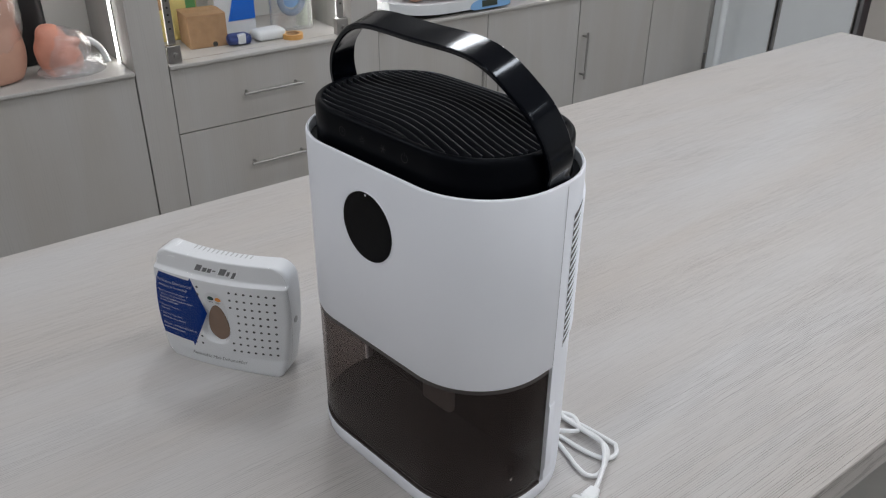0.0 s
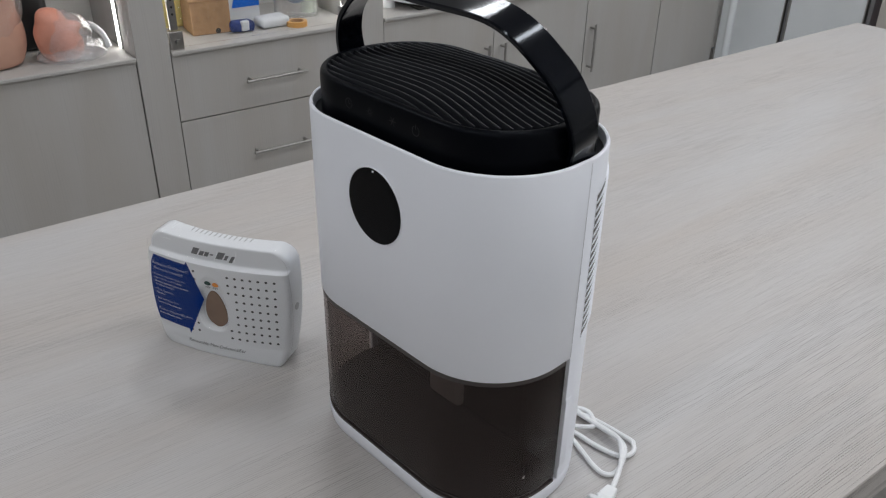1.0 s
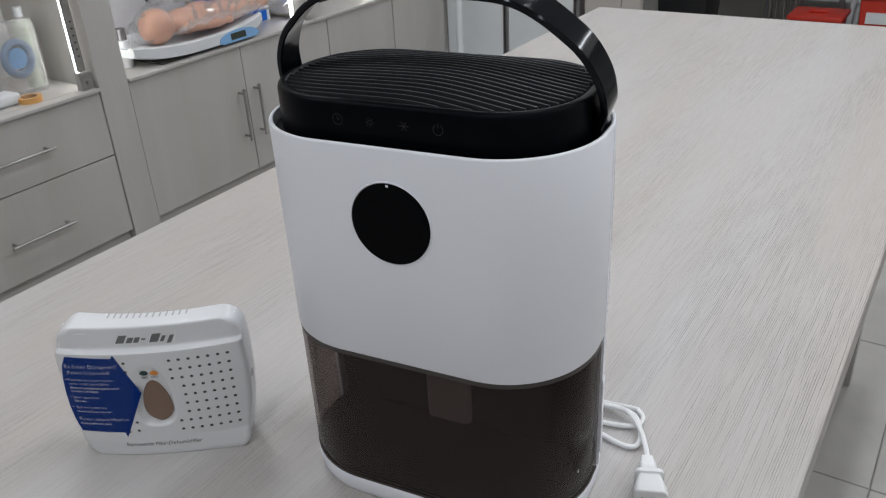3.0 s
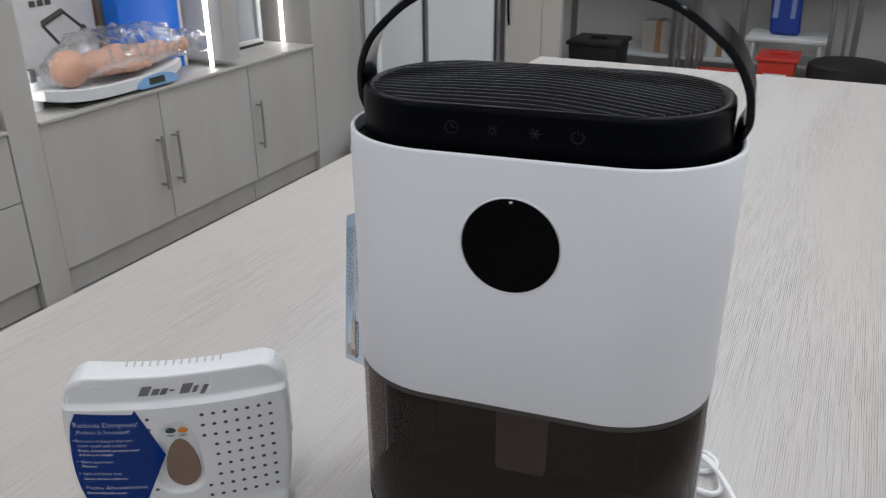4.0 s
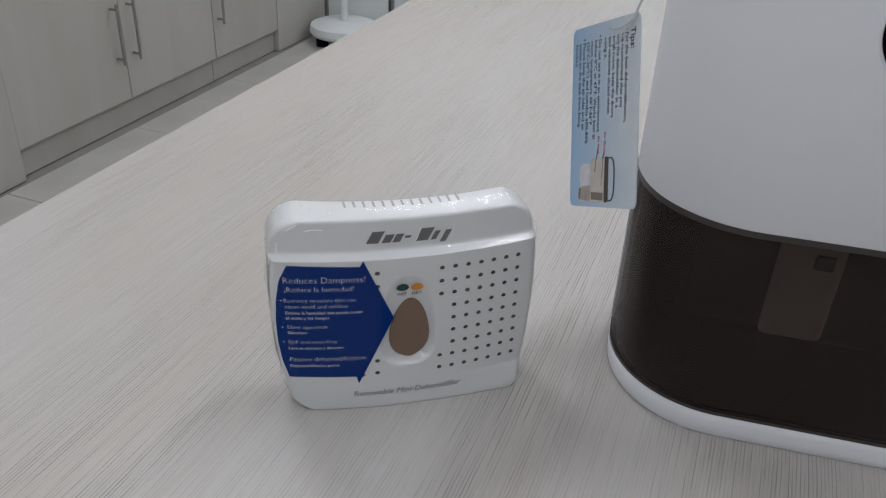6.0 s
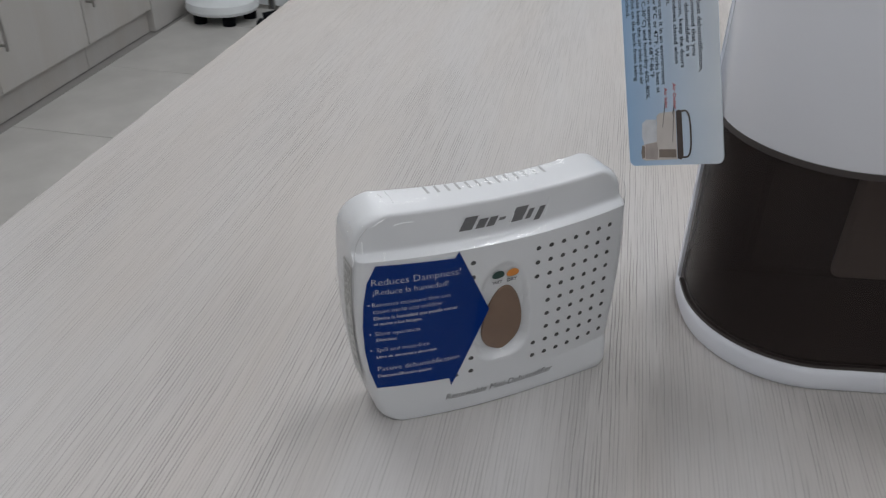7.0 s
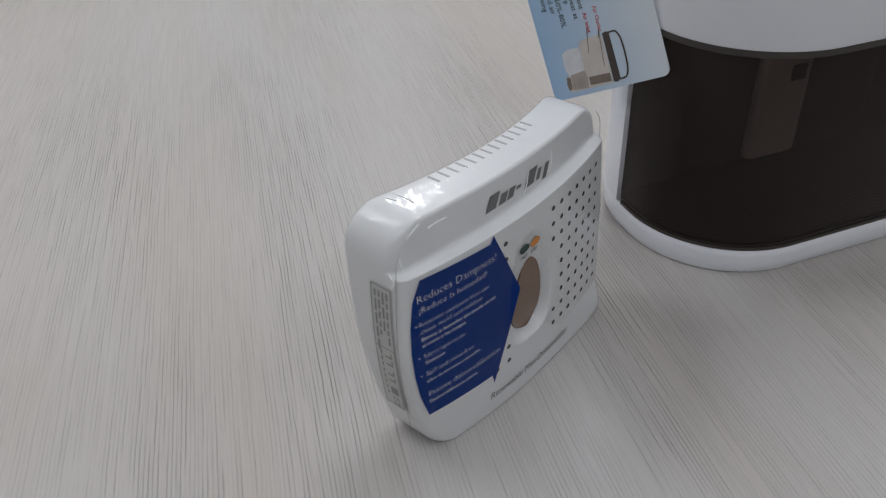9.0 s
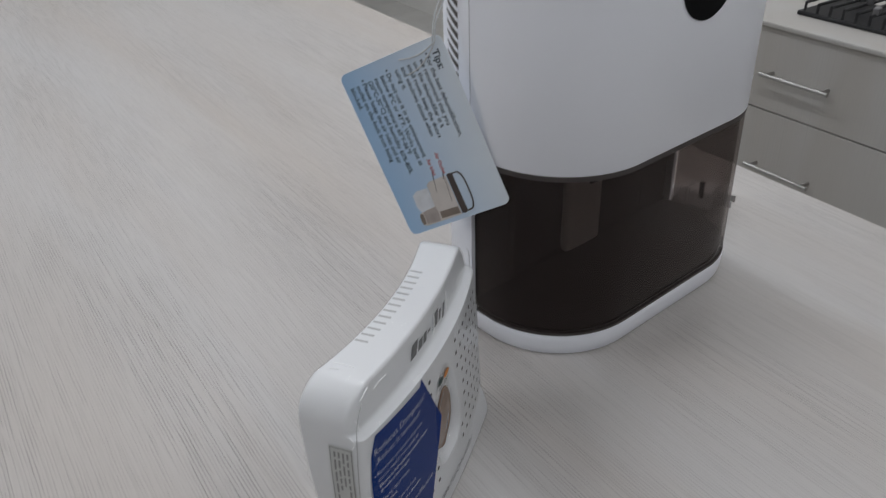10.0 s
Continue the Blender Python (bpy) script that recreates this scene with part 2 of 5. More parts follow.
# ---- the table ----
TX0, TX1, TY0, TY1 = -0.9, 2.06, 0.291, 1.117
table = thing("display_table", pose(0, 0, FLOOR), "long display table with whitish wood-grain laminate top", "table")
part("tabletop", box(TX0, TX1, TY0, TY1, TOP - FLOOR - 0.04, TOP - FLOOR, 0.003), M_TABLE, table)
for x in (TX0 + 0.06, TX1 - 0.10):
    part("leg_panel", box(x, x + 0.04, TY0 + 0.06, TY1 - 0.06, 0, TOP - FLOOR - 0.0405, 0.002), M_CAB, table)
part("modesty_panel", box(TX0 + 0.101, TX1 - 0.101, 0.70, 0.72, 0.05, TOP - FLOOR - 0.0405, 0.002), M_CAB, table)


# ---- cabinets along the walls ----
def bar_handle(x0, z0, x1, z1, parent, at):
    """A steel bar on two short posts, off the front by 3 cm; fronts look along -y."""
    h = part("handle", tube([(x0, -0.032, z0), (x1, -0.032, z1)], 0.0058, 12), M_STEEL, parent, "brushed steel bar handle", True, at)
    d = Vector((x1 - x0, 0, z1 - z0)).normalized() * 0.018
    for q in (Vector((x0, 0, z0)) + d, Vector((x1, 0, z1)) - d):
        part("post", tube([(q.x, -0.001, q.z), (q.x, -0.031, q.z)], 0.005, 8), M_STEEL, h, "", True)
    return h


LEDGE = 0.661
FRONT = 2.67


def base_unit(name, label, x0, x1, parts_, depth=0.43):
    """A cabinet; parts_: fronts (kind, x0, x1, z0, z1, handle)."""
    c = thing(name, pose(x0, FRONT, FLOOR), label, "cabinet", "wall cabinets")
    w = x1 - x0
    # body coloured dark so the gaps between fronts carry painted shade
    part("body", box(0.001, w - 0.001, 0.021, depth, 0.10, LEDGE - 0.03 - FLOOR, 0.001), M_GAP, c)
    part("plinth", box(0.001, w - 0.001, 0.026, 0.044, 0.0, 0.098, 0.001), M_CAB, c)
    for kind, a, b, z0, z1, h in parts_:
        f = part(kind, box(a - x0 + 0.002, b - x0 - 0.002, 0.0, 0.018, z0 - FLOOR, z1 - FLOOR, 0.0012), M_CAB, c)
        if h:
            bar_handle(h[0] - x0, h[1] - FLOOR, h[2] - x0, h[3] - FLOOR, f, None)
    return c


D0, D1, SPLIT = 0.142, 0.648, 0.429
base_unit("cabinet", "wood-grain laminate cabinet with a single wide door", 0.1857, 0.7963, [("door", 0.1857, 0.7963, D0, D1, (0.2316, 0.293, 0.2316, 0.483))])
base_unit("cabinet", "wood-grain laminate cabinet with a single wide door", -0.45, 0.1837, [("door", -0.45, 0.1837, D0, D1, None)])
base_unit("drawer_unit", "wood-grain laminate cabinet with two drawers", 0.9054, 1.5835,
          [("drawer_front", 0.9054, 1.5835, SPLIT, D1, (1.1388, 0.532, 1.3631, 0.532)), ("drawer_front", 0.9054, 1.5835, D0, SPLIT - 0.004, (1.1388, 0.274, 1.3631, 0.274))])
base_unit("cabinet", "wood-grain laminate cabinet with two doors", 1.6975, 2.7464,
          [("door", 1.6975, 2.2245, D0, D1, (2.1807, 0.283, 2.1807, 0.493)), ("door", 2.2245, 2.7464, D0, D1, (2.2643, 0.283, 2.2643, 0.493))])
base_unit("cabinet", "wood-grain laminate cabinet with a narrow door", 2.7485, 3.2286, [("door", 2.7485, 3.2286, D0, D1, (2.7791, 0.283, 2.7791, 0.493))])

for x0, x1 in ((0.7963, 0.9054), (1.5835, 1.6975), (2.6139, 2.7097)):
    z = FLOOR if x0 < 2 else LEDGE + 0.0305
    pilaster = part("pilaster", box(x0 + 0.0015, x1 - 0.0015, FRONT - 0.004, Y1 - 0.002, z, 2.3, 0.002), M_CAB)
    tagged(pilaster, "wood-grain laminate upright between display niches", "upright", "niche uprights", "structure")
tall = part("tall_cabinet", box(3.2306, 3.6741, FRONT - 0.003, Y1 - 0.002, FLOOR, 2.3, 0.002), M_CAB)
tagged(tall, "tall wood-grain laminate cladding at the end of the niches", "cladding", kind="structure")
for x0, x1 in ((-0.45, 0.7953), (0.9069, 1.5820), (1.6990, 2.6618), (2.6623, 3.2291)):
    led = part("ledge", box(x0, x1, FRONT - 0.012, Y1 - 0.004, LEDGE - 0.0115, LEDGE + 0.001, 0.003), M_CAB)
    tagged(led, "wood-grain laminate display ledge", "ledge", "display ledges", "structure")
hood = part("niche_head", box(-0.45, 3.2286, FRONT + 0.001, Y1 - 0.004, 1.75, 2.295, 0.002), M_CAB)
tagged(hood, "wood-grain laminate head over the display niches", "cladding", kind="structure")


def led_strip(x, y, z0, z1, side):
    """A strip let into the side of an upright, shining across the niche."""
    t = thing("led_strip", pose(x, y, z0), "bright white vertical led strip in an aluminium channel", "led strip", "led strips")
    part("channel", box(min(0, side * 0.004), max(0, side * 0.004), -0.011, 0.011, 0, z1 - z0), M_STEEL, t)
    part("diffuser", box(min(side * 0.0042, side * 0.008), max(side * 0.0042, side * 0.008), -0.008, 0.008, 0.002, z1 - z0 - 0.002, 0.001), M_LED, t)
    return t


for x, y, side in ((0.7973, 2.800, -1), (0.9044, 2.760, 1), (1.5845, 2.755, -1), (1.6965, 2.760, 1), (2.6149, 2.738, -1), (3.2301, 2.83, -1)):
    led_strip(x, y, LEDGE + 0.002, 1.74, side)

# the same cabinets along the opposite wall
OPP = -0.94


def opp_unit(x0, x1):
    c = thing("drawer_unit", pose(x1, OPP, FLOOR, 0, 0, 180), "wood-grain laminate cabinet with two drawers under a ledge", "cabinet", "opposite cabinets")
    w = x1 - x0
    part("body", box(0.001, w - 0.001, 0.021, 0.43, 0.10, LEDGE - 0.03 - FLOOR, 0.001), M_CAB, c)
    part("plinth", box(0.001, w - 0.001, 0.026, 0.044, 0.0, 0.098, 0.001), M_CAB, c)
    for z0, z1, zh in ((SPLIT, D1, 0.532), (D0, SPLIT - 0.004, 0.274)):
        f = part("drawer_front", box(0.0015, w - 0.0015, 0.0, 0.018, z0 - FLOOR, z1 - FLOOR, 0.0012), M_CAB, c)
        bar_handle(w / 2 - 0.1, zh - FLOOR, w / 2 + 0.1, zh - FLOOR, f, None)


opp_unit(0.89, 1.56)
opp_unit(0.22, 0.888)
opp_unit(1.562, 2.23)
led = part("ledge", box(0.0, 2.9, Y0 + 0.004, OPP + 0.012, LEDGE - 0.0115, LEDGE + 0.001, 0.003), M_CAB)
tagged(led, "wood-grain laminate display ledge", "ledge", "display ledges", "structure")

# ---- the dehumidifier on the table ----
DA, DB, DR = 0.1145, 0.0715, 0.0655      # half width, half depth, corner radius
FLARE, WIDEN = -0.0045, 0.0068           # towards the top the shell gets a little shallower and a little longer
SEAM = 0.0125                             # where front and back shells meet


def stadium(inset=0.0, seg=26, longer=0.0):
    """The plan of the dehumidifier, from the seam on its right round the front to the seam on its left, then round the back."""
    a, b, r = DA - inset + longer, DB - inset, DR - inset
    pts = []
    for cx, cy, a0 in ((a - r, b - r, 0), (-(a - r), b - r, 90), (-(a - r), -(b - r), 180), (a - r, -(b - r), 270)):
        for k in range(seg + 1):
            q = radians(a0 + 90 * k / seg)
            pts.append(Vector((cx + r * math.cos(q), cy + r * math.sin(q), 0)))
    return pts


BASE_OUT = stadium()
N_OUT = len(BASE_OUT)
FRONT_IDX = [i for i in range(N_OUT) if BASE_OUT[i].y <= SEAM]
k0 = next(i for i in FRONT_IDX if BASE_OUT[i].x < 0)
FRONT_IDX = [i % N_OUT for i in range(k0, k0 + len(FRONT_IDX))]
BACK_IDX = [i % N_OUT for i in range(FRONT_IDX[-1], FRONT_IDX[-1] + N_OUT - len(FRONT_IDX) + 2)]


def around(profile, idx=None):
    """A closed profile of (inset, z) swept round the plan, or along part of it."""
    loops = [stadium(i - FLARE * z, longer=WIDEN * z) for i, z in profile]
    rng = idx if idx is not None else range(N_OUT)
    rings = [[Vector((loops[j][i].x, loops[j][i].y, profile[j][1])) for j in range(len(profile))] for i in rng]
    return loft(rings, True, idx is not None, idx is None)


def plate(inset, z0, z1):
    p = stadium(inset - FLARE * z0, longer=WIDEN * z0)
    return loft([[Vector((q.x, q.y, z0)) for q in p], [Vector((q.x, q.y, z1)) for q in p]])


def smoked(name, col, rough):
    """Thin dark see-through plastic: each face takes its share of the light and mirrors a little."""
    m = bpy.data.materials.new(name)
    m.use_nodes = True
    nt = m.node_tree
    nt.nodes.remove(nt.nodes["Principled BSDF"])
    tr, gl, mx, lw, pw, ma = (nt.nodes.new("ShaderNode" + k) for k in ("BsdfTransparent", "BsdfGlossy", "MixShader", "LayerWeight", "Math", "Math"))
    tr.inputs[0].default_value = tuple(col) + (1,)
    gl.inputs["Roughness"].default_value = rough
    lw.inputs["Blend"].default_value = 0.5
    pw.operation, ma.operation = "POWER", "MULTIPLY_ADD"
    pw.inputs[1].default_value = 4.0
    ma.inputs[1].default_value, ma.inputs[2].default_value = 0.35, 0.014
    nt.links.new(lw.outputs["Facing"], pw.inputs[0])
    nt.links.new(pw.outputs[0], ma.inputs[0])
    nt.links.new(ma.outputs[0], mx.inputs[0])
    nt.links.new(tr.outputs[0], mx.inputs[1])
    nt.links.new(gl.outputs[0], mx.inputs[2])
    body, mh = nt.nodes.new("ShaderNodeBsdfDiffuse"), nt.nodes.new("ShaderNodeMixShader")
    body.inputs[0].default_value = (0.120, 0.094, 0.088, 1)
    mh.inputs[0].default_value = 0.12
    nt.links.new(mx.outputs[0], mh.inputs[1])
    nt.links.new(body.outputs[0], mh.inputs[2])
    nt.links.new(mh.outputs[0], nt.nodes["Material Output"].inputs[0])
    return m


M_SMOKE = smoked("smoked clear plastic", (0.650, 0.615, 0.602), 0.12)
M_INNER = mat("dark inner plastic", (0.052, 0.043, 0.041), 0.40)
M_FLOAT = mat("grey float plastic", (0.78, 0.76, 0.73), 0.45)

dh = thing("dehumidifier", pose(0.4236, 0.5371, TOP, 0, 0, -82.6),
           "white oval dehumidifier with black lid, handle and smoked water tank", "dehumidifier")
RIM = 0.2870
part("base", around([(0.0045, 0.0), (0.0022, 0.0006), (0.0012, 0.0025), (0.0005, 0.0065), (0.0002, 0.0115), (0.0004, 0.0155), (0.0010, 0.0164), (0.013, 0.0164), (0.013, 0.0)]), M_WHITE, dh, "white plastic foot ring", True)
part("bottom_plate", plate(0.0132, 0.001, 0.006), M_WHITE, dh)
shell_top = [(0.0, RIM - 0.0016), (0.0005, RIM - 0.0005), (0.0014, RIM), (0.0026, RIM - 0.0006), (0.003, RIM - 0.002)]
part("front_shell", around([(0.003, 0.1332), (0.0006, 0.1332), (0.0, 0.1340)] + shell_top, FRONT_IDX), M_WHITE, dh, "white satin plastic front", True)
part("back_shell", around([(0.003, 0.0168), (0.0006, 0.0168), (0.0, 0.0174)] + shell_top, BACK_IDX), M_WHITE, dh, "white satin plastic back", True)
tank = part("water_tank", around([(0.0034, 0.0176), (0.0012, 0.0176), (0.0008, 0.0184), (0.0008, 0.1312), (0.0012, 0.1322), (0.0034, 0.1322)], FRONT_IDX[1:-1]), M_SMOKE, dh, "smoked brown see-through water tank", True)
part("grip_tab", around([(-0.0009, 0.030), (-0.0009, 0.094), (-0.0002, 0.0955), (0.0006, 0.0955), (0.0006, 0.0285), (-0.0002, 0.0285)], BACK_IDX[0:3]), M_WHITE, dh, "white raised grip tab beside the tank", True)
for z0, z1 in ((0.1298, 0.1331), (0.0165, 0.0184)):
    part("tank_rim", around([(0.0004, z0), (0.0004, z1), (0.0030, z1), (0.0030, z0)], FRONT_IDX[1:-1]), M_INNER, dh, "dark edge of the water tank", True)
part("tank_catch", cyl(0.0020, 0, 0.014, 12), M_INNER, dh, "small dark moulded catch inside the tank", True, pose(0.1062, -0.0225, 0.036))
# pale sliver added as the glint at the foot of the catch
part("catch_glint", box(-0.0018, 0.0018, -0.0005, 0.0005, 0, 0.0012, 0.0002, 1), M_FLOAT, dh, "", False, pose(0.1085, -0.0232, 0.0365, 0, 0, -72))
part("tank_floor", plate(0.0037, 0.0180, 0.0200), M_INNER, dh)
part("inner_body", box(-0.078, 0.078, 0.0120, 0.066, 0.0202, 0.131, 0.006), M_INNER, dh)
part("bay_wall", box(-0.1085, 0.1085, 0.0135, 0.0150, 0.0202, 0.1322), M_INNER, dh, "dark back wall of the tank bay")
part("divider", plate(0.0045, 0.1326, 0.1345), M_INNER, dh)
part("float", box(-0.0255, 0.0118, 0.0020, 0.0119, 0.0260, 0.1300, 0.0045, 3), M_FLOAT, dh, "pale grey float seen through the tank")
part("float_slot", box(-0.006, 0.005, 0.0006, 0.0019, 0.078, 0.088, 0.0005, 1), M_INNER, dh)
part("rim_well", plate(0.0032, 0.275, 0.279), M_BLACK, dh)

# lid with its wavy grille
LI, LZ = 0.0088, 0.3110
part("lid", around([(LI + 0.001, 0.2792), (LI, 0.281), (LI, LZ - 0.0045), (LI + 0.0006, LZ - 0.0022), (LI + 0.0020, LZ - 0.0008), (LI + 0.0040, LZ - 0.0004), (LI + 0.0058, LZ - 0.0012), (LI + 0.012, LZ - 0.0075), (LI + 0.012, 0.2792)]), M_BLACK, dh, "matt black lid", True)
part("grille_floor", plate(LI + 0.0121, 0.292, 0.2985), M_BLACK, dh)


def inside(x, y, inset):
    a, b, r = DA - inset, DB - inset, DR - inset
    qx, qy = abs(x) - (a - r), abs(y) - (b - r)
    return math.hypot(max(qx, 0), max(qy, 0)) + min(max(qx, qy), 0) - r < 0


def grille_bar(y0):
    """One ridge: level along the lid, sweeping to the front near its right end, as wide as the opening there."""
    row = []
    for k in range(121):
        x = -0.105 + 0.21 * k / 120
        q = max(0.0, min(1.0, (x + 0.005) / 0.105))
        y = y0 - 0.024 * q * q * (2.4 - 1.4 * q) + 0.010 * max(0.0, min(1.0, (-x - 0.055) / 0.05)) ** 2 * (1 if y0 < 0.02 else 0.3)
        if inside(x, y, LI + 0.0058):
            row.append(Vector((x, y, 0)))
    if len(row) < 6:
        return None
    rings = []
    for i, p in enumerate(row):
        t = (row[min(i + 1, len(row) - 1)] - row[max(i - 1, 0)]).normalized()
        s = Vector((-t.y, t.x, 0))
        top = LZ - 0.0008 + 0.0046 * max(0.0, 1 - (p.x / 0.1) ** 2) * max(0.0, 1 - (p.y / 0.062) ** 2)
        w = 0.0012
        rings.append([p + s * w + Vector((0, 0, 0.298)), p + s * w * 0.55 + Vector((0, 0, top - 0.0006)), p + s * w * 0.22 + Vector((0, 0, top)),
                      p - s * w * 0.22 + Vector((0, 0, top)), p - s * w * 0.55 + Vector((0, 0, top - 0.0006)), p - s * w + Vector((0, 0, 0.298))])
    return loft(rings)


for k in range(24):
    b = grille_bar(-0.058 + 0.0062 * k)
    if b is not None:
        part("grille_slat", b, M_RIDGE, dh, "", True)

# strap handle
half = [(0.1066, 0.2745), (0.1073, 0.290), (0.1085, 0.304), (0.1046, 0.3258), (0.0900, 0.3477), (0.0565, 0.3699)]
wide = [(x * 1.035, 0.0010, z) if z > 0.295 else (x + 0.0016, 0.0004, z) for x, z in half]
arch = smooth_path([(x + d, 0, z) for x, d, z in wide] + [(0.0015, 0, 0.3717)] + [(d - x, 0, z) for x, d, z in wide[::-1]], 10)
LEAN, PIVOT = radians(14.9), Vector((0.0001, 0.0049, 0.285))     # the handle leans to the front
rings = []
for i, p in enumerate(arch):
    t = (arch[min(i + 1, len(arch) - 1)] - arch[max(i - 1, 0)]).normalized()
    n = Vector((t.z, 0, -t.x))
    e = min(i, len(arch) - 1 - i) / 6
    w = 0.0119 * (1 if e >= 1 else 0.55 + 0.45 * math.sqrt(1 - (1 - e) ** 2))
    prof = [(-w + 0.001, -0.0022), (w - 0.001, -0.0022), (w, -0.0013), (w, 0.0013), (w - 0.001, 0.0022), (-w + 0.001, 0.0022), (-w, 0.0013), (-w, -0.0013)]
    rings.append([PIVOT + Matrix.Rotation(LEAN, 3, "X") @ (p + Vector((0, y, -PIVOT.z)) + n * d) for y, d in prof])
part("handle", loft(rings), M_GLOSSBLACK, dh, "glossy black strap handle", True)

# display window, icons, side louvres
disc = cyl(0.0272, 0, 0.0006, 64)
part("display_window", disc, M_DISPLAY, dh, "round black display window", False, pose(-0.0005, -DB - FLARE * 0.238 - 0.0001, 0.2376, 90, 0, 0))
ring = loft([[Vector((r * math.cos(2 * math.pi * k / 64), r * math.sin(2 * math.pi * k / 64), z)) for r, z in ((0.0275, 0.0), (0.0275, 0.0008), (0.0279, 0.0010), (0.0285, 0.0003), (0.0285, 0.0))] for k in range(64)], True, False, True)
part("display_rim", ring, M_WHITE, dh, "", True, pose(-0.0005, -DB - FLARE * 0.238 + 0.0002, 0.2376, 90, 0, 0))
# white chip stands for the glint on the notch at the window's top
part("notch_glint", box(-0.0008, 0.0008, -0.0008, 0.0006, 0, 0.0007, 0.0003), M_WHITE, dh, "", False, pose(-0.0005, -DB - FLARE * 0.238 - 0.0006, 0.2376 + 0.0258, 90, 0, 0))


def icon(kind):
    bm = bmesh.new()
    def rg(r, w, a0=0, a1=360):
        ns = 28
        prev = None
        for k in range(ns + 1):
            q = radians(a0 + (a1 - a0) * k / ns)
            c = (bm.verts.new((r * math.cos(q), r * math.sin(q), 0)), bm.verts.new(((r - w) * math.cos(q), (r - w) * math.sin(q), 0)))
            if prev:
                bm.faces.new((prev[0], c[0], c[1], prev[1]))
            prev = c
    def ln(x0, y0, x1, y1, w):
        d = Vector((x1 - x0, y1 - y0, 0)).normalized()
        s = Vector((-d.y, d.x, 0)) * w / 2
        bm.faces.new([bm.verts.new(q) for q in (Vector((x0, y0, 0)) - s, Vector((x1, y1, 0)) - s, Vector((x1, y1, 0)) + s, Vector((x0, y0, 0)) + s)])
    if kind == 0:
        rg(0.0036, 0.0004); ln(0, 0, 0, 0.0024, 0.0004); ln(0, 0, 0.0018, 0, 0.0004)
    elif kind == 1:
        rg(0.0016, 0.0004)
        for k in range(8):
            q = math.pi * k / 4
            ln(0.0022 * math.cos(q), 0.0022 * math.sin(q), 0.0032 * math.cos(q), 0.0032 * math.sin(q), 0.0004)
    elif kind == 2:
        for k in range(3):
            q = math.pi * k / 3
            ln(-0.0032 * math.cos(q), -0.0032 * math.sin(q), 0.0032 * math.cos(q), 0.0032 * math.sin(q), 0.0005)
    else:
        rg(0.0034, 0.0005, 120, 420); ln(0, 0.001, 0, 0.0042, 0.0005)
    return bm


for k, x in enumerate((-0.0365, -0.0140, 0.0088, 0.031)):
    part("icon", icon(k), M_ICON, dh, "small grey touch icon", False, pose(x, -(DB - LI) - FLARE * 0.3 - 0.0002, 0.2985, 90, 0, 0))


def louvre_side(sign):
    def at(i, inset, z):
        q = stadium(inset - FLARE * z, longer=WIDEN * z)[i]
        return Vector((q.x, q.y, z))
    pts = stadium()
    idx = sorted((i for i in range(N_OUT) if 0.018 < pts[i].y < 0.058 and pts[i].x * sign > 0), key=lambda i: pts[i].y)
    last = len(idx) - 1
    dark = max(2, round(0.45 * last))
    # dark sheet just proud of the shell paints the shade of uncut slots
    part("slot_shade", loft([[at(i, -0.0002, z + 0.013 * j / last) for z in (0.147, 0.2575)] for j, i in enumerate(idx[:dark + 1])], False, False), M_INNER, dh, "dark sheet on the shell for the shade in the louvre slots")
    for k in range(18):
        z0 = 0.1455 + 0.0062 * k
        rings = []
        for j, i in enumerate(idx):
            f = j / last
            z = z0 + 0.013 * f
            d, h = -0.0004 - 0.0019 * f, 0.0023 + 0.0026 * f
            rings.append([at(i, 0.001, z), at(i, -0.0003, z), at(i, d, z + 0.3 * h), at(i, d, z + 0.7 * h), at(i, -0.0003, z + h), at(i, 0.001, z + h)])
        part("louvre", loft(rings), M_WHITE, dh, "", True)


louvre_side(1)
louvre_side(-1)
M_JOINT = mat("grey joint between shells", (0.36, 0.36, 0.38), 0.6, var=0)
for a, b in ((FRONT_IDX[-1], FRONT_IDX[-2]), (FRONT_IDX[0], FRONT_IDX[1])):
    rows = []
    for z in (0.135, 0.18, 0.23, RIM - 0.003):
        loop = stadium(-0.00012 - FLARE * z, longer=WIDEN * z)
        p, q = loop[a], loop[a] + (loop[b] - loop[a]).normalized() * 0.0005
        rows.append([Vector((p.x, p.y, z)), Vector((q.x, q.y, z))])
    part("shell_joint", loft(rows, False, False), M_JOINT, dh)

# ---- the small passive dehumidifier ----
EW, EH, UC = 0.0750, 0.1172, -0.0012
OVAL = (-0.0030, 0.0520, 0.0158, 0.0243, 0.0352)      # dished oval: middle, half width, depth below and above


def ed_half(z, left=False):
    """Half width at a height: a barrel that narrows to its foot, with rounded corners, rounder at the left foot."""
    w = EW - ((0.0100 if left else 0.0082) * ((0.07 - z) / 0.07) ** 2 if z < 0.07 else 0.0030 * ((z - 0.07) / 0.047) ** 2)
    for r, d in ((0.0090 if left else 0.0042, z), (0.0150, EH - z)):
        if d < r:
            w -= r - math.sqrt(max(0.0, r * r - (r - d) ** 2))
    return w


def soft_step(q):
    q = max(0.0, min(1.0, q))
    return q * q * (3 - 2 * q)


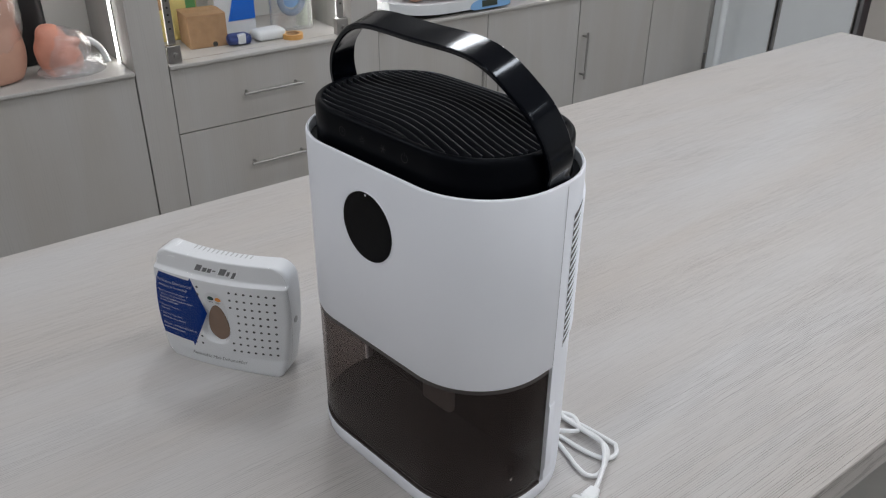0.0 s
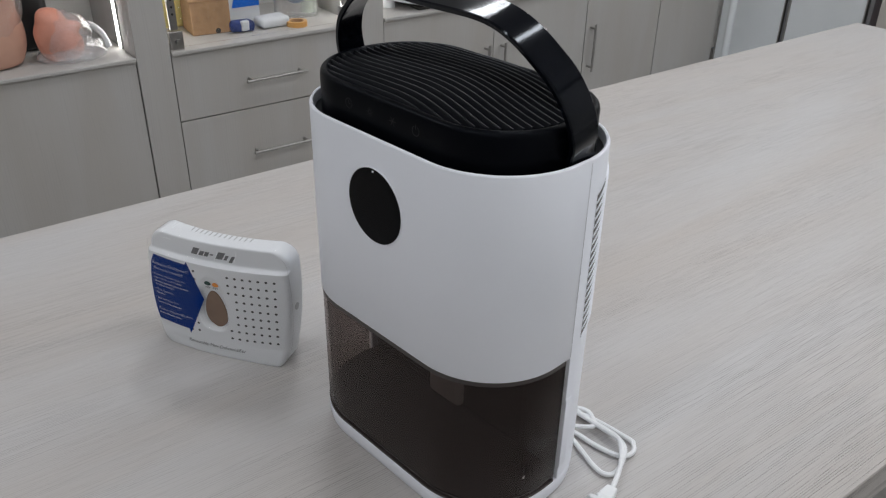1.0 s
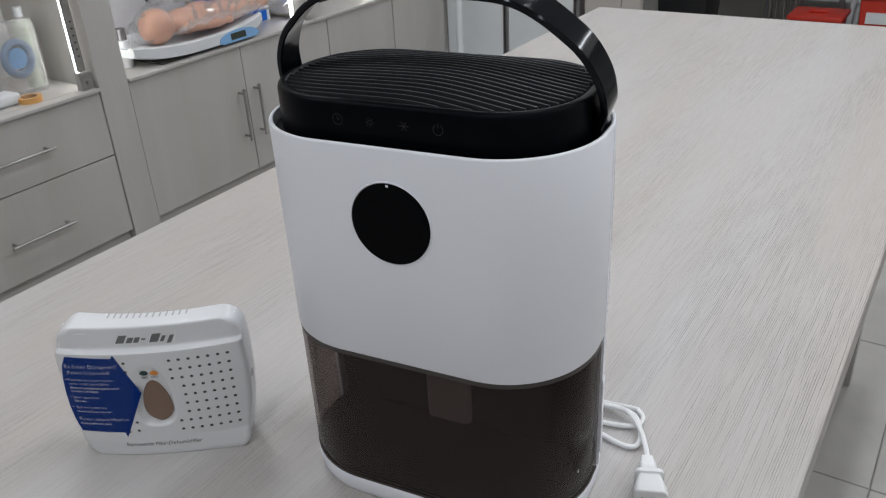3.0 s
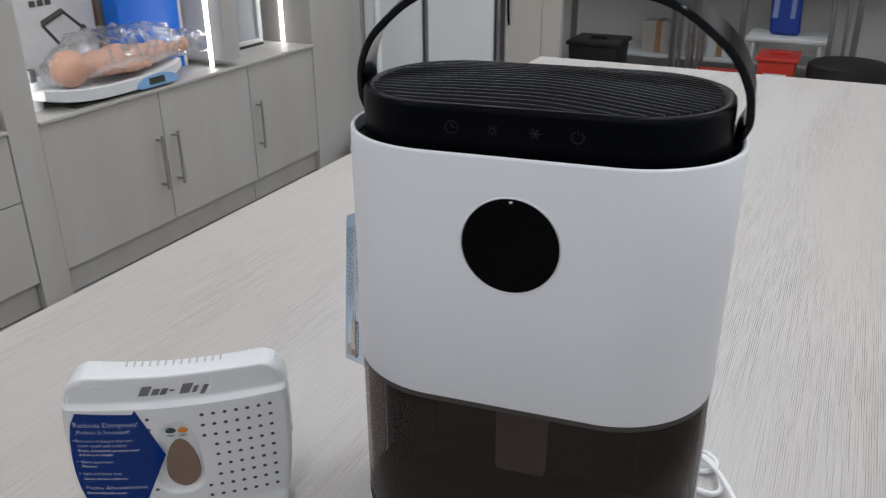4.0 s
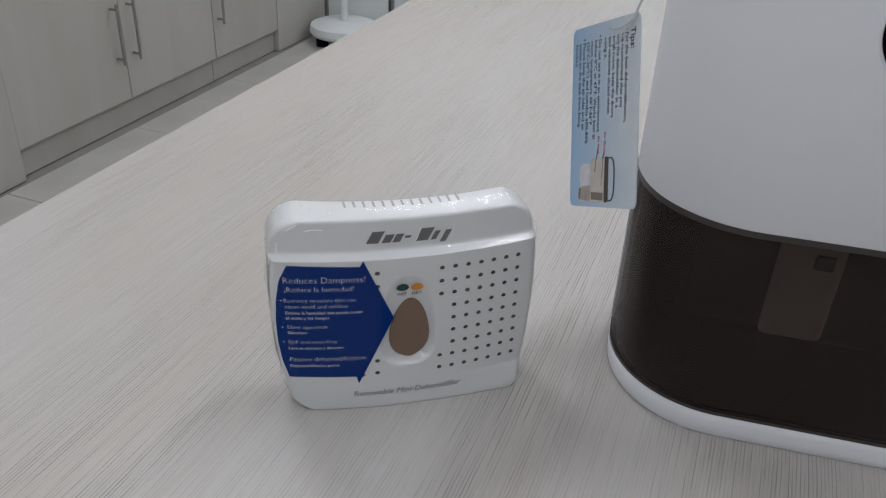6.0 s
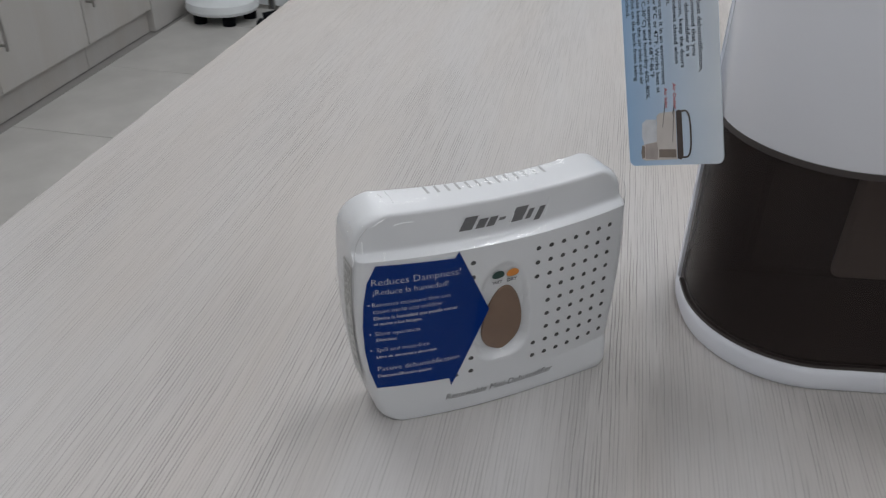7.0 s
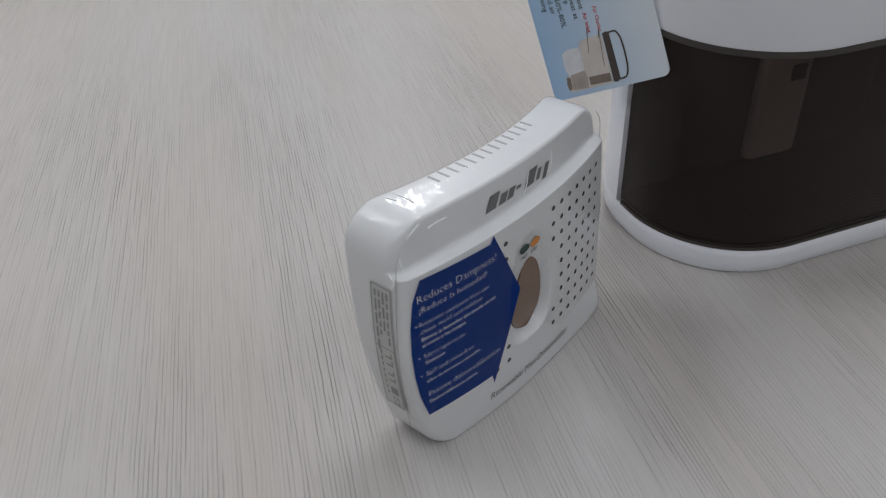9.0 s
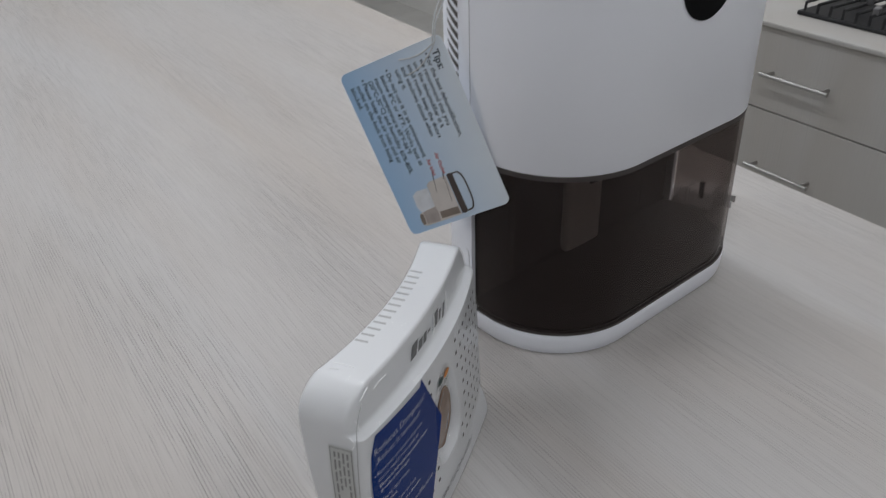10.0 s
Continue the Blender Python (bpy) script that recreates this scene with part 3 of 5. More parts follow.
def ed_face(u, z):
    """How far the front stands out at (u, z): a bowed face between a straighter foot and a top band behind a ledge."""
    n = 0.0072 - 1.64 * u * u - 0.0566 * z
    if z < 0.0165:
        foot, face = 0.0070 - (1.7 if u < 0 else 0.60) * u * u, 0.0072 - 1.64 * u * u - 0.0566 * 0.0165
        n = face + (foot - face) * min(1.0, (0.0165 - z) / 0.0130) ** 0.8
    if z > 0.0968:
        band = -0.0043 - 1.45 * u * u - 0.10 * (z - 0.0985)
        n += (band - n) * soft_step((z - 0.0968) / 0.0024)
    return n


def ed_front(u, z):
    """The front with its dished oval."""
    n = ed_face(u, z)
    cu, cz, wx, h0, h1 = OVAL
    v = (z - cz) / (h1 if z > cz else h0)
    if abs(v) < 1:
        rho = (abs((u - cu) / (wx * (1 - 0.14 * v))) ** 2.6 + abs(v) ** 2.6) ** (1 / 2.6)
        if rho < 1:
            floor_n = 0.0014 - (0.0795 - z) * 0.045
            n += min(0.0, floor_n - n) * soft_step((1 - rho) / 0.15)
    return n


def ed_back(u, z):
    """The back: hollow across, leaning away towards the top."""
    k = z / EH
    return 0.0205 + 1.60 * u * u + k * (0.0070 + 0.60 * u * u - 0.020 * u)


def ed_edge(u, z):
    w = ed_half(z, u < UC)
    out = 0.0
    for r, d in ((0.0045, max(w - abs(u - UC), 0)), (0.0009, z), (0.0016, EH - z)):
        if d < r:
            out = max(out, r - math.sqrt(max(0.0, r * r - (r - d) ** 2)))
    return out


ed = thing("mini_dehumidifier", pose(0.3094, 0.7478, TOP, 0, 0, -54.0),
           "small white passive dehumidifier with blue arrow label in clear wrap", "dehumidifier")
zs = [0.0, 0.0003, 0.0008, 0.0018, 0.003, 0.0045, 0.006, 0.008, 0.010, 0.012, 0.014, 0.0155, 0.0165] + [0.0165 + 0.0795 * k / 95 for k in range(1, 96)] \
    + [0.0964, 0.0970, 0.0976, 0.0982, 0.0987, 0.0995, 0.101, 0.103, 0.105, 0.107, 0.109, 0.111, 0.1125, 0.1138, 0.1148, 0.1156, 0.1162, 0.1166, 0.1169, 0.1171, EH]
side_s = [math.sin(math.pi / 2 * k / 8) * 0.06 for k in range(9)]
cols = [-1 + q for q in (0.06 - x for x in side_s[::-1])] + [-0.94 + 1.88 * k / 100 for k in range(1, 100)] + [1 - q for q in (0.06 - x for x in side_s)]
NU = len(cols) - 1
fr, bk = [], []
for z in zs:
    us = [UC + max(ed_half(z, c < 0), 0.002) * c for c in cols]
    fr.append([Vector((u, -(ed_front(u, z) - ed_edge(u, z)), z)) for u in us])
    bk.append([Vector((u, ed_back(u, z) - ed_edge(u, z) * 0.8, z)) for u in us])
bm = bmesh.new()
fv = [[bm.verts.new(p) for p in r] for r in fr]
bv = [[bm.verts.new(p) for p in r] for r in bk]
for grid in (fv, bv):
    for r in range(len(zs) - 1):
        for k in range(NU):
            bm.faces.new((grid[r][k], grid[r][k + 1], grid[r + 1][k + 1], grid[r + 1][k]))
edge_f = [fv[0][k] for k in range(NU + 1)] + [fv[r][NU] for r in range(1, len(zs))] + [fv[-1][k] for k in range(NU - 1, -1, -1)] + [fv[r][0] for r in range(len(zs) - 2, 0, -1)]
edge_b = [bv[0][k] for k in range(NU + 1)] + [bv[r][NU] for r in range(1, len(zs))] + [bv[-1][k] for k in range(NU - 1, -1, -1)] + [bv[r][0] for r in range(len(zs) - 2, 0, -1)]
for i in range(len(edge_f)):
    j = (i + 1) % len(edge_f)
    bm.faces.new((edge_f[i], edge_f[j], edge_b[j], edge_b[i]))
M_EDW = mat("white gloss plastic", (0.74, 0.75, 0.77), 0.3, var=0.012, scale=10)
M_BLUE = mat("blue printed label", (0.0006, 0.027, 0.190), 0.4, spec=0.05, var=0.03)
M_TXT = mat("white print", (0.75, 0.77, 0.82), 0.5, var=0)
M_TAUPE = mat("taupe indicator window", (0.22, 0.145, 0.105), 0.15, var=0.05, scale=60)
M_DKGREY = mat("dark grey print", (0.16, 0.16, 0.165), 0.5, var=0.03)
M_INKD = mat("black ink", (0.03, 0.03, 0.032), 0.5, var=0)
M_GREEN = mat("dark green dot", (0.02, 0.06, 0.05), 0.4, var=0)
M_ORANGE = mat("orange dot", (0.75, 0.28, 0.05), 0.4, var=0)
M_HOLE = mat("dark vent hole", (0.08, 0.08, 0.08), 0.8, var=0)
part("body", bm, M_EDW, ed, "", True)


def on_face(poly, lift=0.00025, step=0.003, level=ed_front):
    """A convex outline laid on the bowed front, in upright strips so that it follows the bow."""
    xs = sorted({p[0] for p in poly})
    k = int((xs[-1] - xs[0]) / step)
    xs = sorted(set(xs) | {xs[0] + (xs[-1] - xs[0]) * q / (k + 1) for q in range(1, k + 1)})
    bm = bmesh.new()
    last = None
    for x in xs:
        cut = []
        for i in range(len(poly)):
            (ax, az), (bx, bz) = poly[i], poly[(i + 1) % len(poly)]
            if min(ax, bx) - 1e-9 <= x <= max(ax, bx) + 1e-9:
                cut += [az, bz] if abs(ax - bx) < 1e-9 else [az + (bz - az) * (x - ax) / (bx - ax)]
        lo, hi = min(cut), max(cut)
        if hi - lo < 1e-5:
            hi = lo + 1e-5
        row = [bm.verts.new((x, -(level(x, z) + lift), z)) for z in (lo + (hi - lo) * q / 8 for q in range(9))]
        if last:
            for q in range(8):
                bm.faces.new((last[q], row[q], row[q + 1], last[q + 1]))
        last = row
    return bm


label_body = [(-0.0668, 0.0950), (-0.0290, 0.0936), (-0.0290, 0.0230), (-0.0690, 0.0243), (-0.0722, 0.036), (-0.0737, 0.048), (-0.0741, 0.0610), (-0.0733, 0.074), (-0.0712, 0.086)]
label_head = [(-0.0292, 0.0936), (-0.0272, 0.0969), (-0.0110, 0.0609), (-0.0292, 0.0218)]
label_barb = [(-0.0322, 0.0232), (-0.0310, 0.0183), (-0.0286, 0.0232)]
lab = join(join(on_face(label_body, level=ed_face), on_face(label_head, 0.00028, level=ed_face)), on_face(label_barb, 0.00031, level=ed_face))
part("blue_label", lab, M_BLUE, ed, "blue arrow-shaped printed label")


def egg(cx, cz, wx, h0, h1, n=40):
    out = []
    for k in range(n):
        q = 2 * math.pi * k / n
        c, s = math.cos(q), math.sin(q)
        out.append((cx + wx * c * (1 - 0.16 * s), cz + (h1 if s > 0 else h0) * s))
    return out


def window_mesh():
    """The drop-shaped window: a slightly domed plate with a rounded rim, lying in the dish."""
    rings = []
    for k, lift in ((1.0, 0.0002), (0.99, 0.0008), (0.95, 0.0011), (0.90, 0.0009), (0.6, 0.0012), (0.25, 0.0014)):
        rings.append([Vector((x, -(ed_front(x, z) + lift), z)) for x, z in egg(-0.0014, 0.0478, 0.0114 * k, 0.0175 * k, 0.0232 * k, 48)])
    return loft(rings)


part("indicator_window", window_mesh(), M_TAUPE, ed, "taupe drop-shaped indicator window", True)
part("wet_dot", on_face(egg(-0.0060, 0.0788, 0.0034, 0.0023, 0.0023), 0.0007, 0.001), M_GREEN, ed, "dark green printed dot")
part("dry_dot", on_face(egg(0.0020, 0.0784, 0.0034, 0.0023, 0.0023), 0.0007, 0.001), M_ORANGE, ed, "orange printed dot")
hole_rows = [(0.0889 - 0.00815 * r, 0.0157 if r in (0, 1, 2, 7, 8) else 0.0230) for r in range(9)]
for z, x0 in hole_rows:
    for k in range(7):
        x = 0.0157 + 0.00755 * k
        if x < x0 - 0.001:
            continue
        part("vent_hole", on_face(egg(x, z, 0.00140, 0.0012, 0.0012, 14), 0.0002), M_HOLE, ed)
for x, z in ((-0.0199, 0.0891), (-0.0199, 0.0810), (-0.0203, 0.0329), (-0.0203, 0.0248), (-0.0285, 0.0240)):
    part("vent_hole", on_face(egg(x, z, 0.00140, 0.0012, 0.0012, 14), 0.0002), M_HOLE, ed)



def face_words(text, x0, x1, z, material, lift=0.0004, shear=0.0, bold=0.0):
    """Printed words on the bowed front, from x0 to x1, their baseline at z."""
    ob = words(text, 1.0, material, ed, Matrix(), "lettering", depth=0.0, shear=shear, bold=bold)
    co = [v.co.copy() for v in ob.data.vertices]
    lo, hi = min(c.x for c in co), max(c.x for c in co)
    k = (x1 - x0) / (hi - lo)
    for v, c in zip(ob.data.vertices, co):
        u, zz = x0 + (c.x - lo) * k, z + c.y * k
        v.co = (u, -((ed_face if u < -0.02 else ed_front)(u, zz) + lift), zz)
    return ob


for text, x0, x1, z in (("Reduces Dampness!", -0.0690, -0.0264, 0.0845), ("\u00a1Reduce la humedad!", -0.0686, -0.0326, 0.0793),
                        ("Removes moisture that can", -0.0692, -0.0318, 0.0728), ("cause mold and mildew", -0.0689, -0.0358, 0.0690),
                        ("Elimina la humedad que puede causar", -0.0688, -0.0278, 0.0653), ("el moho y los hongos", -0.0688, -0.0460, 0.0621),
                        ("Silent operation", -0.0686, -0.0471, 0.0561), ("Silencioso", -0.0683, -0.0582, 0.0528),
                        ("Spill and mess-free", -0.0683, -0.0424, 0.0465), ("Libre de derrames y desorden", -0.0683, -0.0390, 0.0427),
                        ("Passive dehumidification", -0.0681, -0.0268, 0.0347), ("Deshumidificaci\u00f3n pasiva", -0.0681, -0.0415, 0.0309)):
    face_words(text, x0, x1, z, M_TXT, bold=0.0 if text[0] in "EeSLD" and text not in ("Silent operation", "Spill and mess-free") else -0.018)
for z in (0.0740, 0.0573, 0.0477):
    part("bullet", on_face(egg(-0.0708, z, 0.0004, 0.0004, 0.0004, 8), 0.0004), M_TXT, ed)
face_words("WET", -0.0090, -0.0036, 0.0735, M_INKD, 0.0008, 0, 0.01)
face_words("DRY", -0.0008, 0.0046, 0.0733, M_INKD, 0.0008, 0, 0.01)
face_words("Renewable Mini-Dehumidifier", -0.0340, 0.0290, 0.0095, M_DKGREY, 0.0004, 0.25, 0.0)
# the maker's mark as plain slanted bars
for x0, x1, z0, z1 in ((-0.0248, -0.0182, 0.1036, 0.1103), (-0.0165, -0.0118, 0.1036, 0.1082), (-0.0108, -0.0066, 0.1036, 0.1082), (-0.0042, -0.0008, 0.1056, 0.1070), (0.0016, 0.0086, 0.1032, 0.1103), (0.0102, 0.0132, 0.1032, 0.1081), (0.0152, 0.0186, 0.1014, 0.1081)):
    q = (z1 - z0) * 0.55
    part("mark_bar", on_face([(x0, z0), (x1, z0), (x1 + q, z1), (x0 + q, z1)], 0.0003), M_DKGREY, ed)

M_SLOT = mat("grey slot", (0.44, 0.44, 0.445), 0.7, var=0)
for k in range(13):
    u = -0.0330 + 0.00522 * k
    y1 = ed_back(u, EH) - 0.0004
    part("top_slot", box(u - 0.0008, u + 0.0008, y1 - 0.0078, y1 - 0.0008, EH - 0.0012, EH + 0.00015, 0.0003, 1), M_SLOT, ed)
for side in (-1, 1):
    rows = []
    for k in range(25):
        z = 0.010 + 0.1035 * k / 24
        x = UC + side * (ed_half(z) + 0.00015)
        y = 0.0090 + 0.0030 * (1 - z / EH)
        rows.append([Vector((x, y, z)), Vector((x, y + 0.0004, z))])
    part("seam", loft(rows, False, False), M_SLOT, ed)


def side_strip(y0, y1, z0, z1, material, lift):
    rows = []
    for k in range(9):
        z = z0 + (z1 - z0) * k / 8
        x = UC - (ed_half(z) + lift)
        rows.append([Vector((x, y0, z)), Vector((x, y1, z))])
    return part("side_print", loft(rows, False, False), material, ed)


M_STICK = mat("silver-white sticker", (0.60, 0.61, 0.60), 0.4, var=0.04)
M_SIDEPRINT = mat("grey moulded print", (0.27, 0.27, 0.27), 0.5, var=0.05)
side_strip(0.0120, 0.0238, 0.0225, 0.0925, M_STICK, 0.0003)
rnd = random.Random(4)
for y0, d in ((0.0124, 0.0005), (0.0229, 0.0004)):
    side_strip(y0, y0 + d, 0.0232, 0.0918, M_SIDEPRINT, 0.0005)
for z0 in (0.0232, 0.0595, 0.0914):
    side_strip(0.0129, 0.0229, z0, z0 + 0.0004, M_SIDEPRINT, 0.0005)
for k, (y0, low) in enumerate(((0.0142, 0.0640), (0.0163, 0.0700), (0.0184, 0.0690), (0.0205, 0.0610))):
    z1 = 0.0895
    while z1 > low:
        d = rnd.uniform(0.0025, 0.0065)
        side_strip(y0, y0 + 0.0010, z1 - d, z1, M_SIDEPRINT, 0.0005)
        z1 -= d + 0.0013
for z0 in (0.0545, 0.0500, 0.0440, 0.0400):
    side_strip(0.0145, 0.0182, z0, z0 + 0.0009, M_SIDEPRINT, 0.0005)
    side_strip(0.0145, 0.0152, z0, z0 + 0.0032, M_SIDEPRINT, 0.0005)
side_strip(0.0142, 0.0184, 0.0315, 0.0360, M_SIDEPRINT, 0.0005)
for y0, low in ((0.0200, 0.0300), (0.0150, 0.0250), (0.0172, 0.0250)):
    z1 = 0.0575 if y0 > 0.018 else 0.0300
    while z1 > low:
        side_strip(y0, y0 + 0.0008, z1 - 0.0022, z1, M_SIDEPRINT, 0.0005)
        z1 -= 0.0036
part("side_socket", cyl(0.0035, 0, 0.0008, 20), M_SLOT, ed, "small round socket in the end", False, pose(UC + ed_half(0.058) - 0.0003, 0.0190, 0.058, 0, 90, 0))
part("folded_prong", box(-0.058, -0.046, 0.0210, 0.0335, 0.074, 0.088, 0.001), M_GREY, ed, "grey folded plug on the back")


def film(name, wet=0.5, haze=0.0, ior=1.35, rough=0.06, creases=0.5, most=0.6, size=55.0):
    """Thin clear wrapping: mostly see-through, with glints."""
    m = bpy.data.materials.new(name)
    m.use_nodes = True
    nt = m.node_tree
    nt.nodes.remove(nt.nodes["Principled BSDF"])
    tr, gl, mx, fr_ = (nt.nodes.new("ShaderNode" + k) for k in ("BsdfTransparent", "BsdfGlossy", "MixShader", "Fresnel"))
    gl.inputs["Roughness"].default_value = rough
    fr_.inputs["IOR"].default_value = ior
    sc = nt.nodes.new("ShaderNodeMath")
    sc.operation = "MULTIPLY"
    sc.inputs[1].default_value = wet
    nt.links.new(fr_.outputs[0], sc.inputs[0])
    cap = nt.nodes.new("ShaderNodeMath")
    cap.operation = "MINIMUM"
    cap.inputs[1].default_value = most
    nt.links.new(sc.outputs[0], cap.inputs[0])
    nt.links.new(cap.outputs[0], mx.inputs[0])
    nt.links.new(tr.outputs[0], mx.inputs[1])
    nt.links.new(gl.outputs[0], mx.inputs[2])
    milk, mh = nt.nodes.new("ShaderNodeBsdfDiffuse"), nt.nodes.new("ShaderNodeMixShader")
    milk.inputs[0].default_value = (0.85, 0.86, 0.88, 1)
    mh.inputs[0].default_value = haze
    nt.links.new(mx.outputs[0], mh.inputs[1])
    nt.links.new(milk.outputs[0], mh.inputs[2])
    nt.links.new(mh.outputs[0], nt.nodes["Material Output"].inputs[0])
    n = nt.nodes.new("ShaderNodeTexNoise")
    n.inputs["Scale"].default_value = size
    n.inputs["Detail"].default_value = 4
    n.inputs["Distortion"].default_value = 1.5
    bp = nt.nodes.new("ShaderNodeBump")
    bp.inputs["Strength"].default_value = creases
    bp.inputs["Distance"].default_value = 0.004
    tc = nt.nodes.new("ShaderNodeTexCoord")
    nt.links.new(tc.outputs["Object"], n.inputs["Vector"])
    nt.links.new(n.outputs["Fac"], bp.inputs["Height"])
    nt.links.new(bp.outputs["Normal"], gl.inputs["Normal"])
    return m


M_WRAP = film("clear shrink film", 0.62, 0.0, 1.45, 0.04, 0.35, 0.20, 30.0)
fb = bmesh.new()
fb.from_mesh([o for o in ed.children if o.name.startswith("body")][0].data)
fb.normal_update()
for v in fb.verts:
    c = v.co
    e = 0.0005 + 0.0003 * noise.noise(c * 60)
    if c.x < -0.060:
        e += 0.0028 * max(0.0, noise.noise(c * 150 + Vector((3, 0, 0)))) * min(1.0, (-0.060 - c.x) / 0.008)
    v.co = c + v.normal * e
    v.co.z = max(v.co.z, 0.0004)
wrap = part("film_wrap", fb, M_WRAP, ed, "clear plastic shrink wrap", True)
wrap.visible_shadow = False

# white tubes along the wrap's creases put its glints into colour
M_GLINT = mat("white wrap glint", (0.96, 0.97, 0.98), 0.1, var=0, coat=0.6)
for pts in (((0.0005, 0.1015), (0.0030, 0.1060), (0.0046, 0.1115)), ((0.0212, 0.1030), (0.0228, 0.1070), (0.0236, 0.1125)),
            ((-0.0560, 0.1120), (-0.0520, 0.1128), (-0.0470, 0.1126))):
    glint = part("crease_glint", tube(smooth_path([(x, -(ed_front(x, z) + 0.0009), z) for x, z in pts], 6), 0.00026, 6), M_GLINT, ed, "white line for the glint on a crease in the wrap", True)
    glint.visible_shadow = False
for pts in (((-0.0712, 0.0330, 0.1050), (-0.0706, 0.0230, 0.1058), (-0.0706, 0.0130, 0.1052), (-0.0712, 0.0098, 0.1005)),
            ((-0.0640, 0.0150, 0.1130), (-0.0652, 0.0118, 0.1120), (-0.0625, 0.0108, 0.1142), (-0.0600, 0.0104, 0.1155)),
            ((-0.0520, 0.0310, 0.1178), (-0.0515, 0.0250, 0.1177), (-0.0520, 0.0200, 0.1177)),
            ((-0.0558, 0.0310, 0.1174), (-0.0550, 0.0265, 0.1176)),
            ((-0.0750, 0.0135, 0.0985), (-0.0752, 0.0110, 0.0960), (-0.0758, 0.0120, 0.0930))):
    glint = part("crease_glint", tube(smooth_path(pts, 6), 0.00030, 6), M_GLINT, ed, "white line for the glint on a crease in the wrap", True)
    glint.visible_shadow = False
# ---- the hanging tips tag ----
tb, tr_, tt = Vector((0.4288, 0.6900, 1.0115)), Vector((0.3848, 0.6448, 1.0394)), Vector((0.4731, 0.7109, 1.1118))
tx = (tb - tt).normalized()
ty = (tr_ - tb).normalized()
tz = tx.cross(ty).normalized()
ty = tz.cross(tx)
TL, TH = 0.1095, 0.0692
m_tag = Matrix((tx, ty, tz)).transposed().to_4x4()
m_tag.translation = tt
tag = thing("hanging_tag", m_tag, "pale blue cardboard tips tag hanging on a clear string", "tag")


def tag_paper():
    m = mat("pale blue card", (0.5, 0.64, 0.8), 0.32, var=0)
    nt = m.node_tree
    tc, sp, rp, nz = (nt.nodes.new("ShaderNode" + k) for k in ("TexCoord", "SeparateXYZ", "ValToRGB", "TexNoise"))
    nz.inputs["Scale"].default_value = 30
    nt.links.new(tc.outputs["Object"], sp.inputs[0])
    nt.links.new(tc.outputs["Object"], nz.inputs["Vector"])
    ad = nt.nodes.new("ShaderNodeMath")
    ad.operation = "MULTIPLY_ADD"
    ad.inputs[1].default_value = 0.012
    nt.links.new(nz.outputs["Fac"], ad.inputs[0])
    nt.links.new(sp.outputs["Y"], ad.inputs[2])
    mr = nt.nodes.new("ShaderNodeMapRange")
    mr.inputs["From Min"].default_value, mr.inputs["From Max"].default_value = 0.004, 0.075
    nt.links.new(ad.outputs[0], mr.inputs["Value"])
    rp.color_ramp.elements[0].color = (0.33, 0.52, 0.76, 1)
    rp.color_ramp.elements[1].color = (0.68, 0.74, 0.80, 1)
    nt.links.new(mr.outputs["Result"], rp.inputs["Fac"])
    nt.links.new(rp.outputs["Color"], nt.nodes["Principled BSDF"].inputs["Base Color"])
    return m


def round_rect(x0, x1, y0, y1, r, n=6):
    out = []
    for cx, cy, a0 in ((x1 - r, y1 - r, 0), (x0 + r, y1 - r, 90), (x0 + r, y0 + r, 180), (x1 - r, y0 + r, 270)):
        out += [(cx + r * math.cos(radians(a0 + 90 * k / n)), cy + r * math.sin(radians(a0 + 90 * k / n))) for k in range(n + 1)]
    return out


def sheet(outline, z0, z1):
    return loft([[Vector((x, y, z0)) for x, y in outline], [Vector((x, y, z1)) for x, y in outline]])


card = part("card", sheet(round_rect(0, TL, 0, TH, 0.0042), -0.0003, 0.0003), tag_paper(), tag)
M_INK = mat("dark blue-grey ink", (0.035, 0.05, 0.075), 0.5, var=0)
M_RED = mat("red ink", (0.55, 0.06, 0.04), 0.5, var=0)
M_PIC = mat("printed warm white", (0.60, 0.56, 0.53), 0.4, var=0.06, scale=120)
M_PICW = mat("printed pale white", (0.66, 0.68, 0.72), 0.4, var=0.10, scale=150)
M_PICL = mat("printed soft brown", (0.40, 0.35, 0.33), 0.4, var=0.12, scale=150)
M_PICD = mat("printed dark brown", (0.07, 0.055, 0.05), 0.4, var=0.1, scale=120)
M_PICM = mat("printed mid brown", (0.22, 0.18, 0.15), 0.4, var=0.1, scale=120)


def tag_words(text, x, y, size, material, bold=0.0):
    return words(text, size, material, tag, Matrix.Translation((x, y, 0.0004)), "lettering", depth=0.0, bold=bold)


tag_words("Tips:", 0.0075, 0.0605, 0.0062, M_INK, 0.00012)
for k, text in enumerate(("For the best dehumidification,", "we recommend that you", "use the dehumidifier in a", "small room, keep the doors", "and windows closed when", "using it.")):
    tag_words(text, 0.0095, 0.0555 - 0.0042 * k, 0.0042, M_INK, 0.00004)
for k, text in enumerate(("Do not use it in an environment", "below 8\u00b0C or 47\u00b0F. Works best at", "room temperature 68\u00b0F-86\u00b0F", "(20\u00b0C-30\u00b0C) and humidity 60%-80%.")):
    tag_words(text, 0.0095, 0.0285 - 0.0042 * k, 0.0042, M_INK, 0.00004)
for k, text in enumerate(("Please keep the air inlet and air", "outlet on the back from being", "blocked.")):
    tag_words(text, 0.0095, 0.0117 - 0.0042 * k, 0.0042, M_INK, 0.00004)
